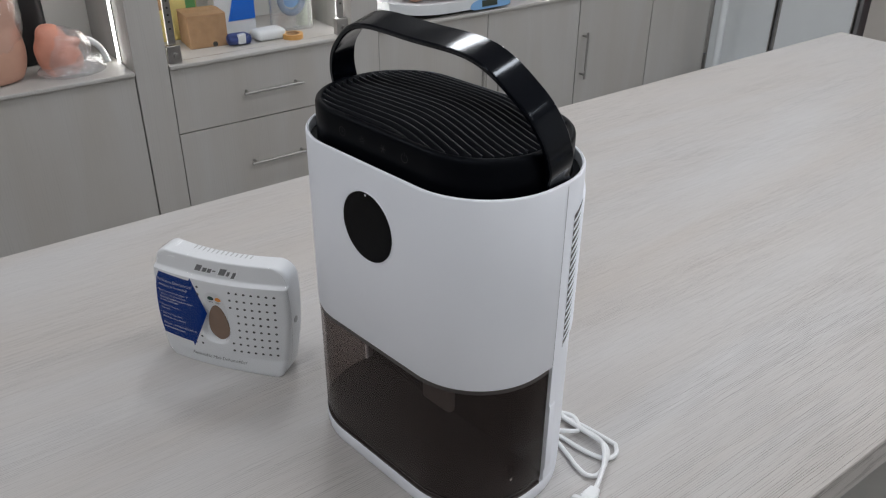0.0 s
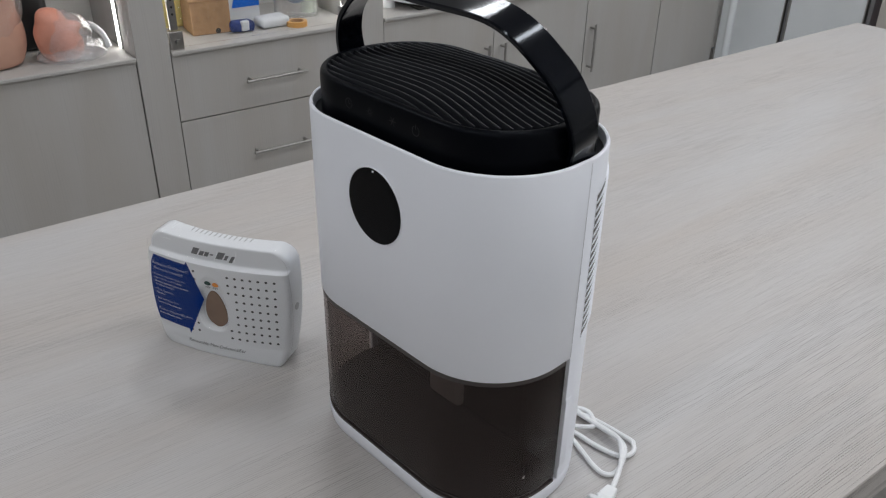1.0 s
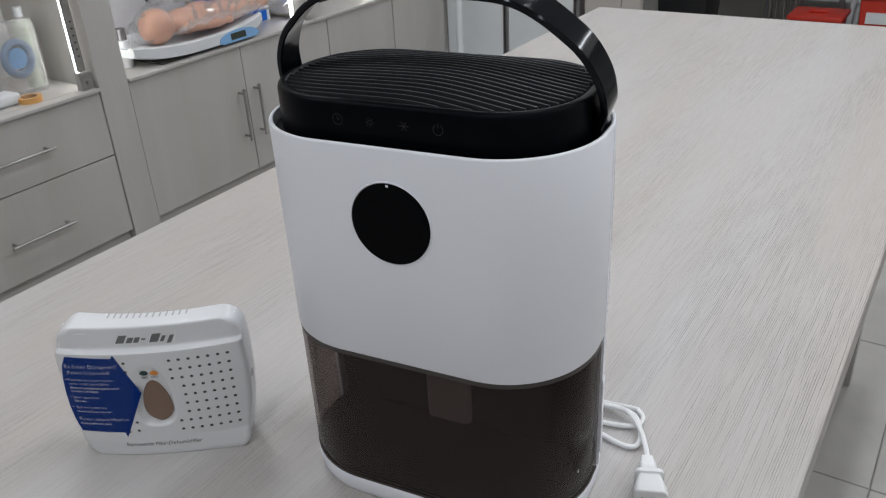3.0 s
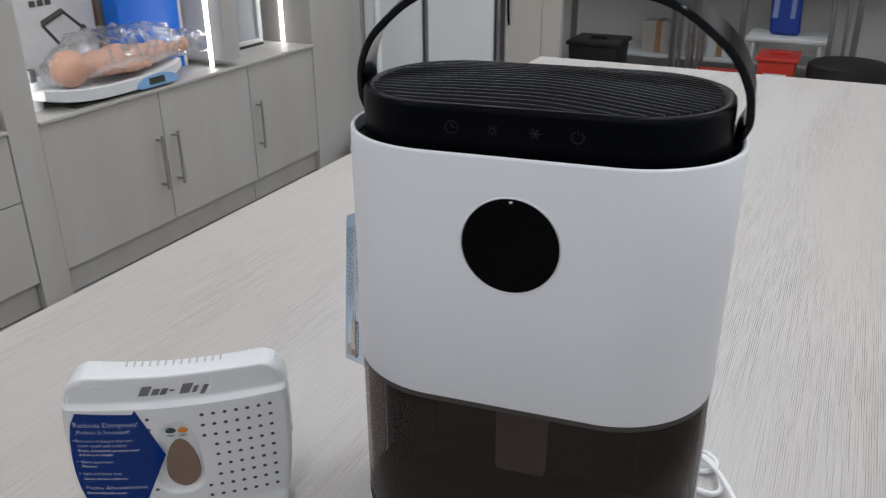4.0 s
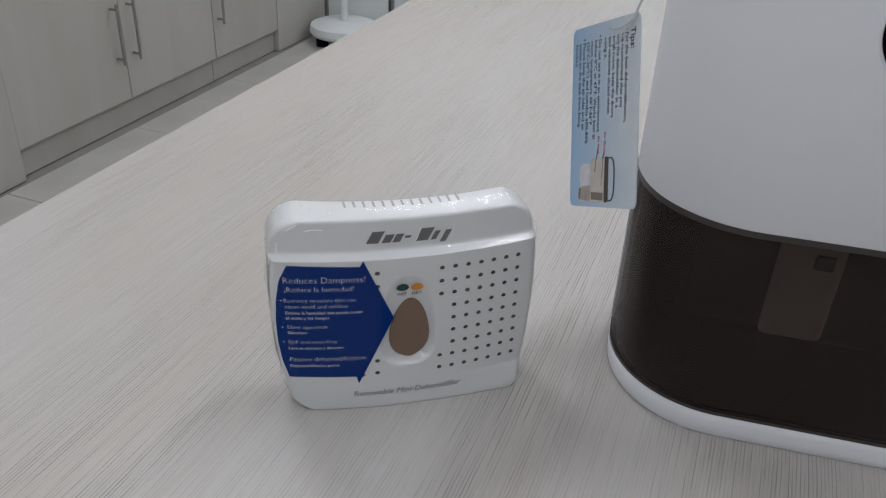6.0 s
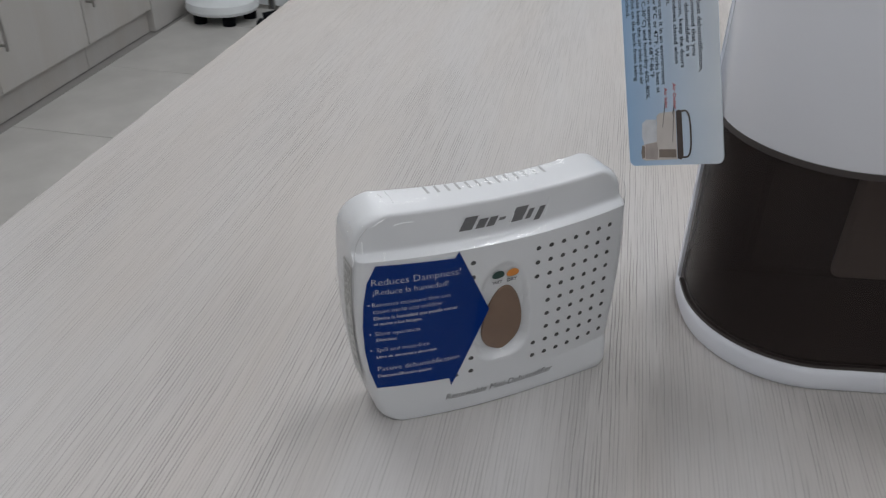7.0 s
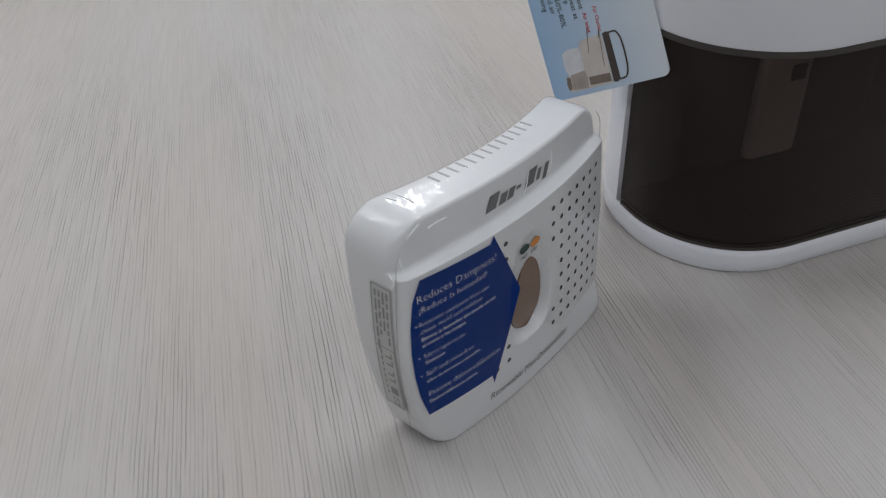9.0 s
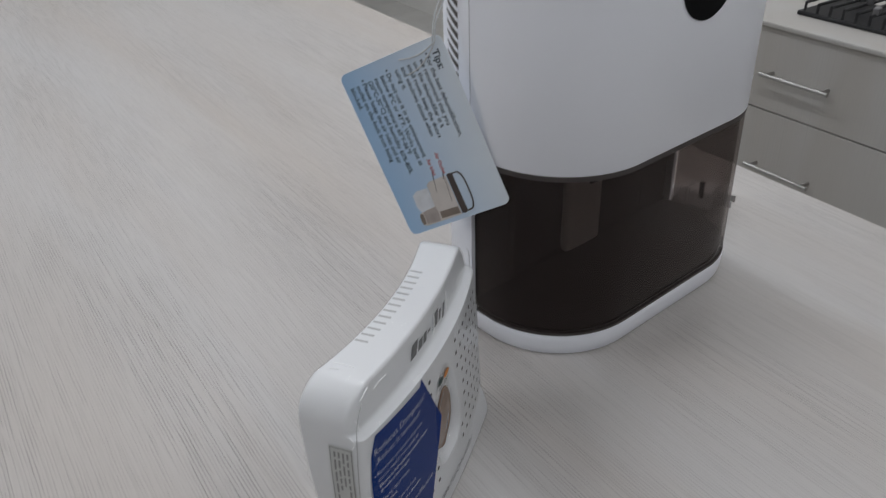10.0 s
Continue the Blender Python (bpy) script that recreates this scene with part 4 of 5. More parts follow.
for y in (0.0568, 0.0298, 0.0130):
    part("bullet", cyl(0.0006, 0.0003, 0.00045, 10), M_INK, tag, "", False, Matrix.Translation((0.0078, y, 0)))
tag_words("Air Outlet", 0.0645, 0.0362, 0.0033, M_RED, 0.00004)
tag_words("Air Inlet", 0.0665, 0.0298, 0.0033, M_RED, 0.00004)
part("printed_picture", sheet([(0.0797, 0.0372), (0.0800, 0.0255), (0.0815, 0.0232), (0.0960, 0.0225), (0.0975, 0.0112), (0.1020, 0.0098), (0.1056, 0.0104), (0.1066, 0.0130), (0.1064, 0.0372)], 0.0003, 0.00045), M_PIC, tag, "printed picture of the appliance")
part("printed_tank", sheet([(0.0835, 0.0226), (0.0830, 0.0150), (0.0850, 0.0116), (0.0930, 0.0110), (0.0972, 0.0125), (0.0960, 0.0228)], 0.0003, 0.00044), M_PICW, tag)
part("printed_shade", sheet([(0.0972, 0.0135), (0.1055, 0.0130), (0.1062, 0.0225), (0.1000, 0.0232), (0.0965, 0.0225)], 0.0003, 0.00048), M_PICL, tag)
part("printed_foot", sheet([(0.0978, 0.0108), (0.1020, 0.0099), (0.1054, 0.0105), (0.1050, 0.0126), (0.0985, 0.0130)], 0.0003, 0.00050), M_PICM, tag)
part("printed_lid", sheet([(0.0797, 0.0378), (0.1060, 0.0376), (0.1066, 0.0400), (0.1050, 0.0418), (0.0800, 0.0416), (0.0790, 0.0398)], 0.0003, 0.00048), M_PICD, tag)
part("printed_patch", sheet([(0.1004, 0.0240), (0.1050, 0.0238), (0.1054, 0.0366), (0.1008, 0.0366)], 0.0003, 0.00052), M_PICM, tag)
part("printed_handle", tube(smooth_path([(0.0800, 0.0412, 0.0004), (0.0805, 0.0455, 0.0004), (0.0860, 0.0475, 0.0004), (0.0985, 0.0475, 0.0004), (0.1045, 0.0455, 0.0004), (0.1054, 0.0412, 0.0004)]), 0.0005, 6), M_PICD, tag)
for a, c in (((0.0745, 0.0300), (0.0880, 0.0275)), ((0.0770, 0.0365), (0.0965, 0.0345)), ((0.0770, 0.0365), (0.0815, 0.0350))):
    part("leader_line", tube([(a[0], a[1], 0.0004), (c[0], c[1], 0.0004)], 0.0002, 5), M_PICD, tag)
M_STRING = mat("clear plastic string", (0.62, 0.64, 0.66), 0.15, var=0.1, scale=200)
inv = m_tag.inverted()
hook = Vector((0.4330, 0.6575, TOP + 0.236))
knot = m_tag @ Vector((0.0035, TH - 0.0045, 0.0012))
for k in range(2):
    d = Vector((0.0012 * k, 0.0008 * k, 0))
    pts = [inv @ (knot + d), inv @ (knot.lerp(hook, 0.35) + d + Vector((0.001, 0.0015, 0))), inv @ (knot.lerp(hook, 0.7) + d * 2), inv @ (hook - d)]
    part("string", tube(smooth_path(pts), 0.00045, 6), M_STRING, tag, "", True)
for pts in (((0.0035, TH - 0.0045, 0.0012), (0.0060, 0.0560, 0.0016), (0.0065, 0.0480, 0.0014), (0.0048, 0.0400, 0.0012)), ((0.0035, TH - 0.0045, 0.0012), (0.0085, 0.0590, 0.0018), (0.0135, 0.0500, 0.0016), (0.0150, 0.0420, 0.0012))):
    part("string", tube(smooth_path(pts), 0.00045, 6), M_STRING, tag, "", True)

# ---- the power cord ----
cord = thing("power_cord", pose(0.4253, 0.5371, TOP, 0, 0, 0), "white power cord lying in loops behind the dehumidifier, with plug", "power cord")
back = Vector((-0.4253, -0.5371, 0))
Z = 0.0032


def on_table(pts):
    return [Vector((x, y, z)) + back for x, y, z in pts]


part("cable", tube(smooth_path(on_table([(0.500, 0.530, 0.030), (0.520, 0.505, 0.012), (0.5300, 0.4700, Z), (0.5303, 0.4405, Z + 0.004), (0.5229, 0.4263, Z + 0.006), (0.5085, 0.4128, Z + 0.005), (0.4884, 0.4009, Z + 0.004), (0.4801, 0.3974, Z + 0.005)])), 0.0021, 8), M_CORD, cord, "", True)
part("cable", tube(smooth_path(on_table([(0.505, 0.500, Z), (0.5290, 0.4800, Z), (0.5398, 0.4344, Z), (0.5381, 0.4256, Z), (0.5314, 0.4199, Z), (0.5218, 0.4206, Z), (0.5152, 0.4304, Z), (0.5108, 0.4467, Z), (0.5080, 0.4650, Z), (0.4990, 0.4700, Z + 0.004)])), 0.0021, 8), M_CORD, cord, "", True)
part("cable", tube(smooth_path(on_table([(0.5030, 0.4700, Z), (0.4965, 0.4420, Z), (0.4935, 0.4300, Z), (0.4932, 0.4171, Z), (0.5012, 0.4120, Z), (0.5160, 0.4170, Z + 0.003), (0.5280, 0.4300, Z + 0.005), (0.5260, 0.4580, Z + 0.005), (0.5270, 0.4887, Z)])), 0.0021, 8), M_CORD, cord, "", True)
part("cable", tube(smooth_path(on_table([(0.5273, 0.4887, Z + 0.003), (0.5357, 0.4769, Z + 0.001), (0.5267, 0.4607, Z + 0.003), (0.5177, 0.4616, Z + 0.004), (0.5050, 0.4800, Z)])), 0.0021, 8), M_CORD, cord, "", True)
pd = Vector((-0.0484, -0.0205, 0)).normalized()
ps = Vector((-pd.y, pd.x, 0))
neck = Vector((0.4801, 0.3974, 0)) + back


def plug_ring(d, w, h, zc=0.0105):
    c = neck + pd * d
    o = round_rect(-w, w, -h, h, min(w, h) * 0.45, 4)
    return [c + ps * x + Vector((0, 0, max(0.0005, zc + y))) for x, y in o]


part("plug", loft([plug_ring(-0.004, 0.0045, 0.004, 0.006), plug_ring(0.008, 0.0062, 0.0052, 0.008), plug_ring(0.0105, 0.0050, 0.0045, 0.009), plug_ring(0.0120, 0.0064, 0.0054, 0.0095), plug_ring(0.0140, 0.0064, 0.0054, 0.0095), plug_ring(0.0150, 0.0050, 0.0045, 0.0100), plug_ring(0.0170, 0.0066, 0.0056), plug_ring(0.0195, 0.0066, 0.0056), plug_ring(0.0200, 0.0105, 0.0085), plug_ring(0.0240, 0.0110, 0.0088),
                   plug_ring(0.0245, 0.0085, 0.0072), plug_ring(0.0380, 0.0118, 0.0092), plug_ring(0.0450, 0.0122, 0.0098), plug_ring(0.0458, 0.0116, 0.0092)]), M_CORD, cord, "white moulded plug", True)
for s in (-1, 1):
    c = neck + pd * 0.0455 + ps * 0.0062 * s
    part("prong", loft([[c + pd * d + ps * x + Vector((0, 0, 0.0105 + z)) for x, z in ((-0.0007, -0.003), (0.0007, -0.003), (0.0007, 0.003), (-0.0007, 0.003))] for d in (0.0, 0.016)]), M_STEEL, cord, "steel prong")

# ---- end of the room: white panels, pole, store room ----
M_PANELW = mat("white coated panel", (0.72, 0.75, 0.77), 0.35, var=0.03, scale=4)
M_BEIGE = mat("beige door leaf", (0.46, 0.43, 0.40), 0.5, var=0.04, scale=6)
PX = 3.68
for y0, y1 in ((2.309, 2.655), (1.925, 2.289)):
    d = thing("sliding_panel", pose(PX, y0, FLOOR), "tall white sliding panel in a thin metal frame", "panel", "white panels")
    part("leaf", box(0, 0.03, 0.006, y1 - y0 - 0.006, 0.02, 2.2, 0.002), M_PANELW, d)
    for y in (0.0, y1 - y0 - 0.006):
        part("frame", box(-0.004, 0.034, y, y + 0.006, 0.0, 2.22, 0.001), M_STEEL, d)
jamb = part("panel_post", box(PX + 0.005, PX + 0.04, 2.2915, 2.3065, FLOOR, 2.28, 0.002), M_GREY)
tagged(jamb, "dark grey metal post between white panels", "post", kind="structure")
post = part("door_post", box(PX - 0.01, PX + 0.05, 1.894, 1.912, FLOOR, 2.28, 0.002), M_GREY)
tagged(post, "dark grey metal door post", "post", kind="structure")
dr = thing("door_1", pose(PX, 1.60, FLOOR), "beige door leaf standing open beside the store room", "door", kind="structure")
part("leaf", box(0, 0.035, 0.093, 0.27, 0.01, 2.15, 0.002), M_BEIGE, dr)
part("leaf", box(0.002, 0.037, 0.0, 0.091, 0.01, 2.15, 0.002), M_BEIGE, dr)
part("cord_pull", tube([(-0.012, 0.255, 1.2), (-0.012, 0.255, 0.78), (-0.010, 0.250, 0.70)], 0.006, 8), M_BLACK, dr, "black pull cord", True)
head = part("panel_head", box(PX, PX + 0.06, -1.49, 2.66, 2.285, CEIL - 0.001, 0.002), M_WALL)
tagged(head, "pale painted lintel over the white panels", "wall", kind="structure")

st = thing("pole_stand", pose(3.50, 2.465, FLOOR), "white pole stand on a heavy round base", "stand")
part("base", loft([[Vector((r * math.cos(q), r * math.sin(q), z)) for q in (2 * math.pi * k / 40 for k in range(40))] for r, z in ((0.13, 0.045), (0.160, 0.048), (0.168, 0.062), (0.162, 0.092), (0.13, 0.104), (0.04, 0.110))]), M_PANELW, st, "round white base", True)
for k in range(5):
    q = 2 * math.pi * k / 5
    part("caster", cyl(0.030, 0.0, 0.044, 14), M_BLACK, st, "black caster", True, pose(0.120 * math.cos(q), 0.120 * math.sin(q), 0))
part("pole", cyl(0.017, 0.105, 1.75, 16), M_PANELW, st, "white pole", True)

rb = thing("rolling_base", pose(3.50, 2.00, FLOOR), "black five-legged rolling base with twin casters", "rolling base")
part("hub", cyl(0.04, 0.06, 0.11, 24), M_BLACK, rb, "", True)
for k in range(5):
    q = math.radians(122 + 72 * k)
    c, s = math.cos(q), math.sin(q)
    part("leg", tube([(0.03 * c, 0.03 * s, 0.085), (0.15 * c, 0.15 * s, 0.078), (0.25 * c, 0.25 * s, 0.066)], 0.017, 10), M_BLACK, rb, "", True)
    part("caster", cyl(0.027, -0.02, 0.02, 18), M_BLACK, rb, "black caster", True, pose(0.25 * c, 0.25 * s, 0.0275, 90, 0, math.degrees(q) + 30))

M_REDP = mat("red plastic", (0.55, 0.035, 0.02), 0.4, var=0.05)
M_BLUEP = mat("blue woven cloth", (0.02, 0.06, 0.34), 0.7, var=0.15, scale=40)
M_RUB = mat("black rubber", (0.015, 0.015, 0.017), 0.55, var=0.1)
SX = 4.95


def lidded_box(x, y, z, lx, ly, h, material, name, label, cat):
    t = thing(name, pose(x, y, z), label, cat)
    b = box(-lx / 2, lx / 2, -ly / 2, ly / 2, 0, h - 0.025, 0.012)
    for v in b.verts:
        k = 0.86 + 0.14 * v.co.z / h
        v.co.x *= k
        v.co.y *= k
    part("tub", b, material, t, "", True)
    part("lid", box(-lx / 2 - 0.012, lx / 2 + 0.012, -ly / 2 - 0.012, ly / 2 + 0.012, h - 0.0248, h, 0.008), material, t, "", True)
    part("grip", box(-0.02, 0.02, -0.05, 0.05, h + 0.0002, h + 0.014, 0.005), material, t, "", True)
    part("sticker", box(-lx / 2 - 0.003, -lx / 2 + 0.02, -0.06, 0.06, h * 0.35, h * 0.60, 0.001), M_PANELW, t, "white sticker")
    return t


def crate_stool(x, y, h, lx, ly, name, label):
    t = thing(name, pose(x, y, FLOOR), label, "stool")
    part("seat", box(-lx / 2, lx / 2, -ly / 2, ly / 2, h - 0.03, h, 0.01), M_PANELW, t, "", True)
    for sx in (-1, 1):
        for sy in (-1, 1):
            part("leg", tube([(sx * lx * 0.40, sy * ly * 0.40, h - 0.03), (sx * lx * 0.46, sy * ly * 0.46, 0)], 0.014, 10), M_PANELW, t, "", True)
    return t


crate_stool(SX, 0.735, 0.21, 0.34, 0.30, "low_stool", "low white plastic stool under a red tub")
lidded_box(SX, 0.735, FLOOR + 0.2101, 0.26, 0.20, 0.225, M_REDP, "red_tub", "red plastic tub with lid and white sticker", "tub")
lidded_box(SX - 0.02, 1.04, FLOOR, 0.24, 0.26, 0.31, M_REDP, "red_tub", "red plastic tub standing on the floor", "tub")
crate_stool(SX + 0.48, 0.73, 0.47, 0.34, 0.46, "shower_stool", "white plastic shower stool with splayed legs")
pk = thing("blue_pack", pose(SX + 0.46, 0.755, FLOOR + 0.4705), "tall blue fabric pack standing on a white stool", "pack")
b = box(-0.05, 0.05, -0.085, 0.085, 0, 0.48, 0.03, 3)
for v in b.verts:
    v.co.y += 0.05 * v.co.z
    v.co += Vector((0.012 * noise.noise(v.co * 9), 0.012 * noise.noise(v.co * 9 + Vector((5, 0, 0))), 0))
part("bag", b, M_BLUEP, pk, "", True)
part("strap", box(-0.056, -0.049, -0.02, 0.02, 0.02, 0.40, 0.002), M_BLUEP, pk)
for y in (-0.045, 0.05):
    part("print", box(-0.0545, -0.0495, y, y + 0.03, 0.10, 0.30, 0.001), mat("pale print", (0.25, 0.32, 0.6), 0.6, var=0), pk)

bs = thing("round_stool", pose(SX - 0.05, 0.375, FLOOR), "black round padded stool on steel legs", "stool")
part("seat", loft([[Vector((r * math.cos(q), r * math.sin(q), z)) for q in (2 * math.pi * k / 36 for k in range(36))] for r, z in ((0.19, 0.31), (0.205, 0.325), (0.21, 0.37), (0.205, 0.41), (0.18, 0.425), (0.05, 0.428))]), M_RUB, bs, "black padded seat", True)
for k in range(4):
    q = math.pi / 4 + math.pi * k / 2
    part("leg", tube([(0.13 * math.cos(q), 0.13 * math.sin(q), 0.31), (0.19 * math.cos(q), 0.19 * math.sin(q), 0.0)], 0.011, 10), M_STEEL, bs, "", True)

lidded_box(SX, 1.765, FLOOR, 0.30, 0.30, 0.45, M_RUB, "black_bin", "black plastic bin with lid and white sticker", "bin")
rack = thing("storage_rack", pose(5.55, 0, FLOOR), "grey metal storage rack with shelves and hanging frames", "rack")
for y in (-0.3, 0.35, 1.0, 1.42, 2.1):
    part("upright", box(-0.02, 0.02, y, y + 0.035, 0, 2.0, 0.002), M_GREY, rack)
for z in (0.25, 0.75, 1.25, 1.75):
    part("shelf", box(-0.019, 0.35, -0.3, 2.135, z, z + 0.02, 0.002), M_PANELW, rack)
for y, z, s in ((1.55, 0.271, 0.22), (1.15, 0.271, 0.16), (0.1, 0.771, 0.2), (0.55, 0.771, 0.26), (1.75, 0.771, 0.2), (-0.1, 0.271, 0.25)):
    t = thing("carton", pose(5.70, y, FLOOR + z), "pale carton stored on the rack", "carton", "stored cartons")
    part("box", box(-0.09, 0.09, -s / 2, s / 2, 0, s * 0.9, 0.004), M_PANELW if s < 0.21 else M_BEIGE, t)
    part("tape", box(-0.0915, 0.0915, -0.02, 0.02, -0.0 + 0.001, s * 0.9 + 0.001, 0.001), M_CARD, t)
for k, y in enumerate((1.28, 1.36, 1.22, 0.50, 0.42)):
    t = thing("walking_frame", pose(5.20, y, FLOOR), "folded aluminium walking frame", "walking frame", "walking frames")
    part("frame", tube(smooth_path([(0, 0, 0), (0.01, 0, 0.55), (0.0, 0.02, 0.85), (0.16, 0.02, 0.85), (0.17, 0, 0.55), (0.18, 0, 0)], 6), 0.011, 10), M_STEEL, t, "", True)
    part("crossbar", tube([(0.01, 0, 0.45), (0.17, 0, 0.45)], 0.008, 8), M_STEEL, t, "", True)

# ---- things in the niches ----
LZ_ = LEDGE + 0.0012
M_PEACH = mat("peach vinyl", (0.60, 0.35, 0.26), 0.42, var=0.06, scale=14)
M_SALMON = mat("salmon vinyl", (0.64, 0.28, 0.20), 0.45, var=0.12, scale=16)
M_BAGFILM = film("clear bag film", 4.0, 0.05, 1.45, 0.07, 0.9)
M_BLACKBAG = mat("black leather cloth", (0.012, 0.012, 0.013), 0.45, var=0.2, scale=20, bump=0.3, bscale=60)
M_PRINTB = mat("bright blue print", (0.01, 0.14, 0.62), 0.4, var=0.04)
M_YELLOW = mat("pale yellow print", (0.62, 0.52, 0.20), 0.5, var=0.1, scale=20)
M_BOXW = mat("white printed carton", (0.66, 0.68, 0.70), 0.5, var=0.04, scale=12)
M_LBLUE = mat("light blue plastic", (0.22, 0.42, 0.70), 0.4, var=0.05)


def blob(balls, seg=20, bm=None):
    """Rounded lumps grown together; each ball: centre, radii."""
    bm = bm or bmesh.new()
    for c, r in balls:
        bmesh.ops.create_uvsphere(bm, u_segments=seg, v_segments=seg // 2, radius=1.0, matrix=Matrix.LocRotScale(c, None, r))
    return bm


def melted(ob, size, rounds):
    """Grown-together lumps become one smooth skin."""
    r = ob.modifiers.new("skin", "REMESH")
    r.mode, r.voxel_size, r.use_smooth_shade = "VOXEL", size, True
    q = ob.modifiers.new("soften", "SMOOTH")
    q.iterations, q.factor = rounds, 0.5
    return ob


def crumple(bm, amount, scale, floor=0.0):
    for v in bm.verts:
        n = noise.noise_vector(v.co * scale)
        v.co += n * amount
        v.co.z = max(v.co.z, floor)
    return bm


# niche with two vinyl models
t = thing("torso_model", pose(0.4202, 2.80, LZ_), "peach vinyl anatomical torso model in clear wrap", "anatomical model")
melted(part("torso", crumple(blob([((-0.005, 0, 0.09), (0.112, 0.078, 0.15)), ((-0.008, 0, 0.24), (0.112, 0.076, 0.20)), ((-0.01, 0, 0.38), (0.10, 0.07, 0.15))], 28), 0.003, 8, 0.001), M_PEACH, t, "", True), 0.008, 8)
wr = part("wrap", crumple(blob([((-0.005, 0, 0.23), (0.122, 0.088, 0.26))], 40), 0.010, 22, 0.001), M_BAGFILM, t, "clear plastic wrap", True)
wr.visible_shadow = False
t = thing("shoulder_bag", pose(0.5680, 2.94, LZ_), "black leather-cloth bag standing behind the models", "bag")
part("bag", crumple(box(-0.055, 0.055, -0.04, 0.04, 0, 0.42, 0.025, 4), 0.006, 20, 0.001), M_BLACKBAG, t, "", True)
part("zip", box(-0.045, 0.045, -0.0425, -0.0395, 0.30, 0.304), M_STEEL, t)
t = thing("pelvis_model", pose(0.6087, 2.765, LZ_), "salmon vinyl anatomical model in a crumpled clear bag", "anatomical model")
melted(part("model", crumple(blob([((-0.012, 0, 0.075), (0.055, 0.05, 0.085)), ((-0.018, 0, 0.118), (0.042, 0.04, 0.042)), ((0.040, -0.012, 0.100), (0.030, 0.024, 0.018)), ((0.022, -0.015, 0.050), (0.042, 0.045, 0.052))], 26), 0.005, 22, 0.001), M_SALMON, t, "", True), 0.005, 4)
wr = part("bag", crumple(blob([((0.022, -0.008, 0.065), (0.072, 0.062, 0.082)), ((0.055, -0.02, 0.030), (0.062, 0.058, 0.038)), ((0.03, -0.02, 0.02), (0.10, 0.062, 0.025))], 36), 0.012, 34, 0.001), film("cloudy bag film", 4.0, 0.13, 1.45, 0.10, 0.9), t, "crumpled clear bag", True)
wr.visible_shadow = False
t = thing("rib_model", pose(0.7230, 2.82, LZ_), "white curved plastic model part", "anatomical model")
part("curve", tube(smooth_path([(-0.030, 0, 0.086), (-0.006, -0.01, 0.082), (0.020, -0.02, 0.054), (0.034, -0.02, 0.010)]), 0.0095, 10), M_BOXW, t, "", True)

# glazed niche with boxes
for x, lab in ((0.935, "aluminium door channel with steel clamp at its foot"), (1.554, "aluminium door channel with steel clamp at its foot")):
    t = thing("door_channel", pose(x, FRONT + 0.012, LZ_), lab, "door channel", "door channels")
    part("channel", box(-0.012, 0.012, 0.006, 0.018, 0.06, 1.08, 0.001), M_STEEL, t)
    for k in range(6):
        part("hole", cyl(0.0035, 0, 0.001, 10), M_GAP, t, "", False, pose(0.0, 0.0058, 0.11 + 0.022 * k, 90, 0, 0))
    part("clamp", box(-0.022, 0.022, -0.004, 0.024, 0.0, 0.058, 0.002), M_STEEL, t, "steel clamp block")
    part("knob", cyl(0.009, 0, 0.014, 16), M_STEEL, t, "", True, pose(0.004, -0.003, 0.026, 90, 0, 0))
t = thing("glass_door", pose(0.9604, FRONT + 0.020, LZ_), "clear glass door of the display niche", "glass door")
gp = part("pane", box(0.0, 0.582, 0.0, 0.004, 0.004, 1.05), film("clear pane", 0.5), t)
gp.visible_shadow = False
t = thing("cardboard_box", pose(1.105, 2.86, LZ_, 0, 0, -6), "plain brown closed cardboard box", "box")
part("carton", box(-0.066, 0.066, -0.065, 0.065, 0, 0.108, 0.003), M_CARD, t)
part("flap", box(-0.067, 0.067, -0.066, -0.002, 0.1082, 0.1108, 0.001), M_CARD, t)
part("flap", box(-0.067, 0.067, 0.001, 0.066, 0.1082, 0.1108, 0.001), M_CARD, t)
part("thumb_hole", cyl(0.009, 0, 0.001, 16), M_GAP, t, "", False, pose(0.02, -0.0652, 0.010, 90, 0, 0))
t = thing("yellow_carton", pose(1.0420, 2.985, LZ_), "tall carton with yellow and green print", "carton")
part("box", box(-0.10, 0.085, -0.035, 0.035, 0, 0.30, 0.002), M_YELLOW, t)
part("print", box(-0.095, -0.03, -0.0365, -0.034, 0.11, 0.25), M_CARD, t)
part("print", box(0.045, 0.08, -0.0365, -0.034, 0.10, 0.28), mat("green print", (0.10, 0.28, 0.10), 0.5, var=0.2, scale=30), t)
t = thing("blue_carton", pose(1.2459, 2.93, LZ_), "white carton with a bright blue curved print", "carton")
part("box", box(-0.075, 0.075, -0.03, 0.03, 0, 0.34, 0.002), M_BOXW, t)
arc = [(0.074, 0.05), (0.074, 0.335), (0.030, 0.335), (0.026, 0.28), (0.018, 0.22), (0.004, 0.165), (-0.016, 0.095), (-0.03, 0.05)]
part("print", loft([[Vector((x, y, z)) for x, z in arc] for y in (-0.0315, -0.0302)]), M_PRINTB, t)
for z in (0.13, 0.20, 0.27):
    part("print", box(-0.060, -0.035, -0.0315, -0.0302, z, z + 0.012), M_PRINTB, t)
t = thing("packet", pose(1.2000, 2.775, LZ_), "small crumpled navy and white packet", "packet")
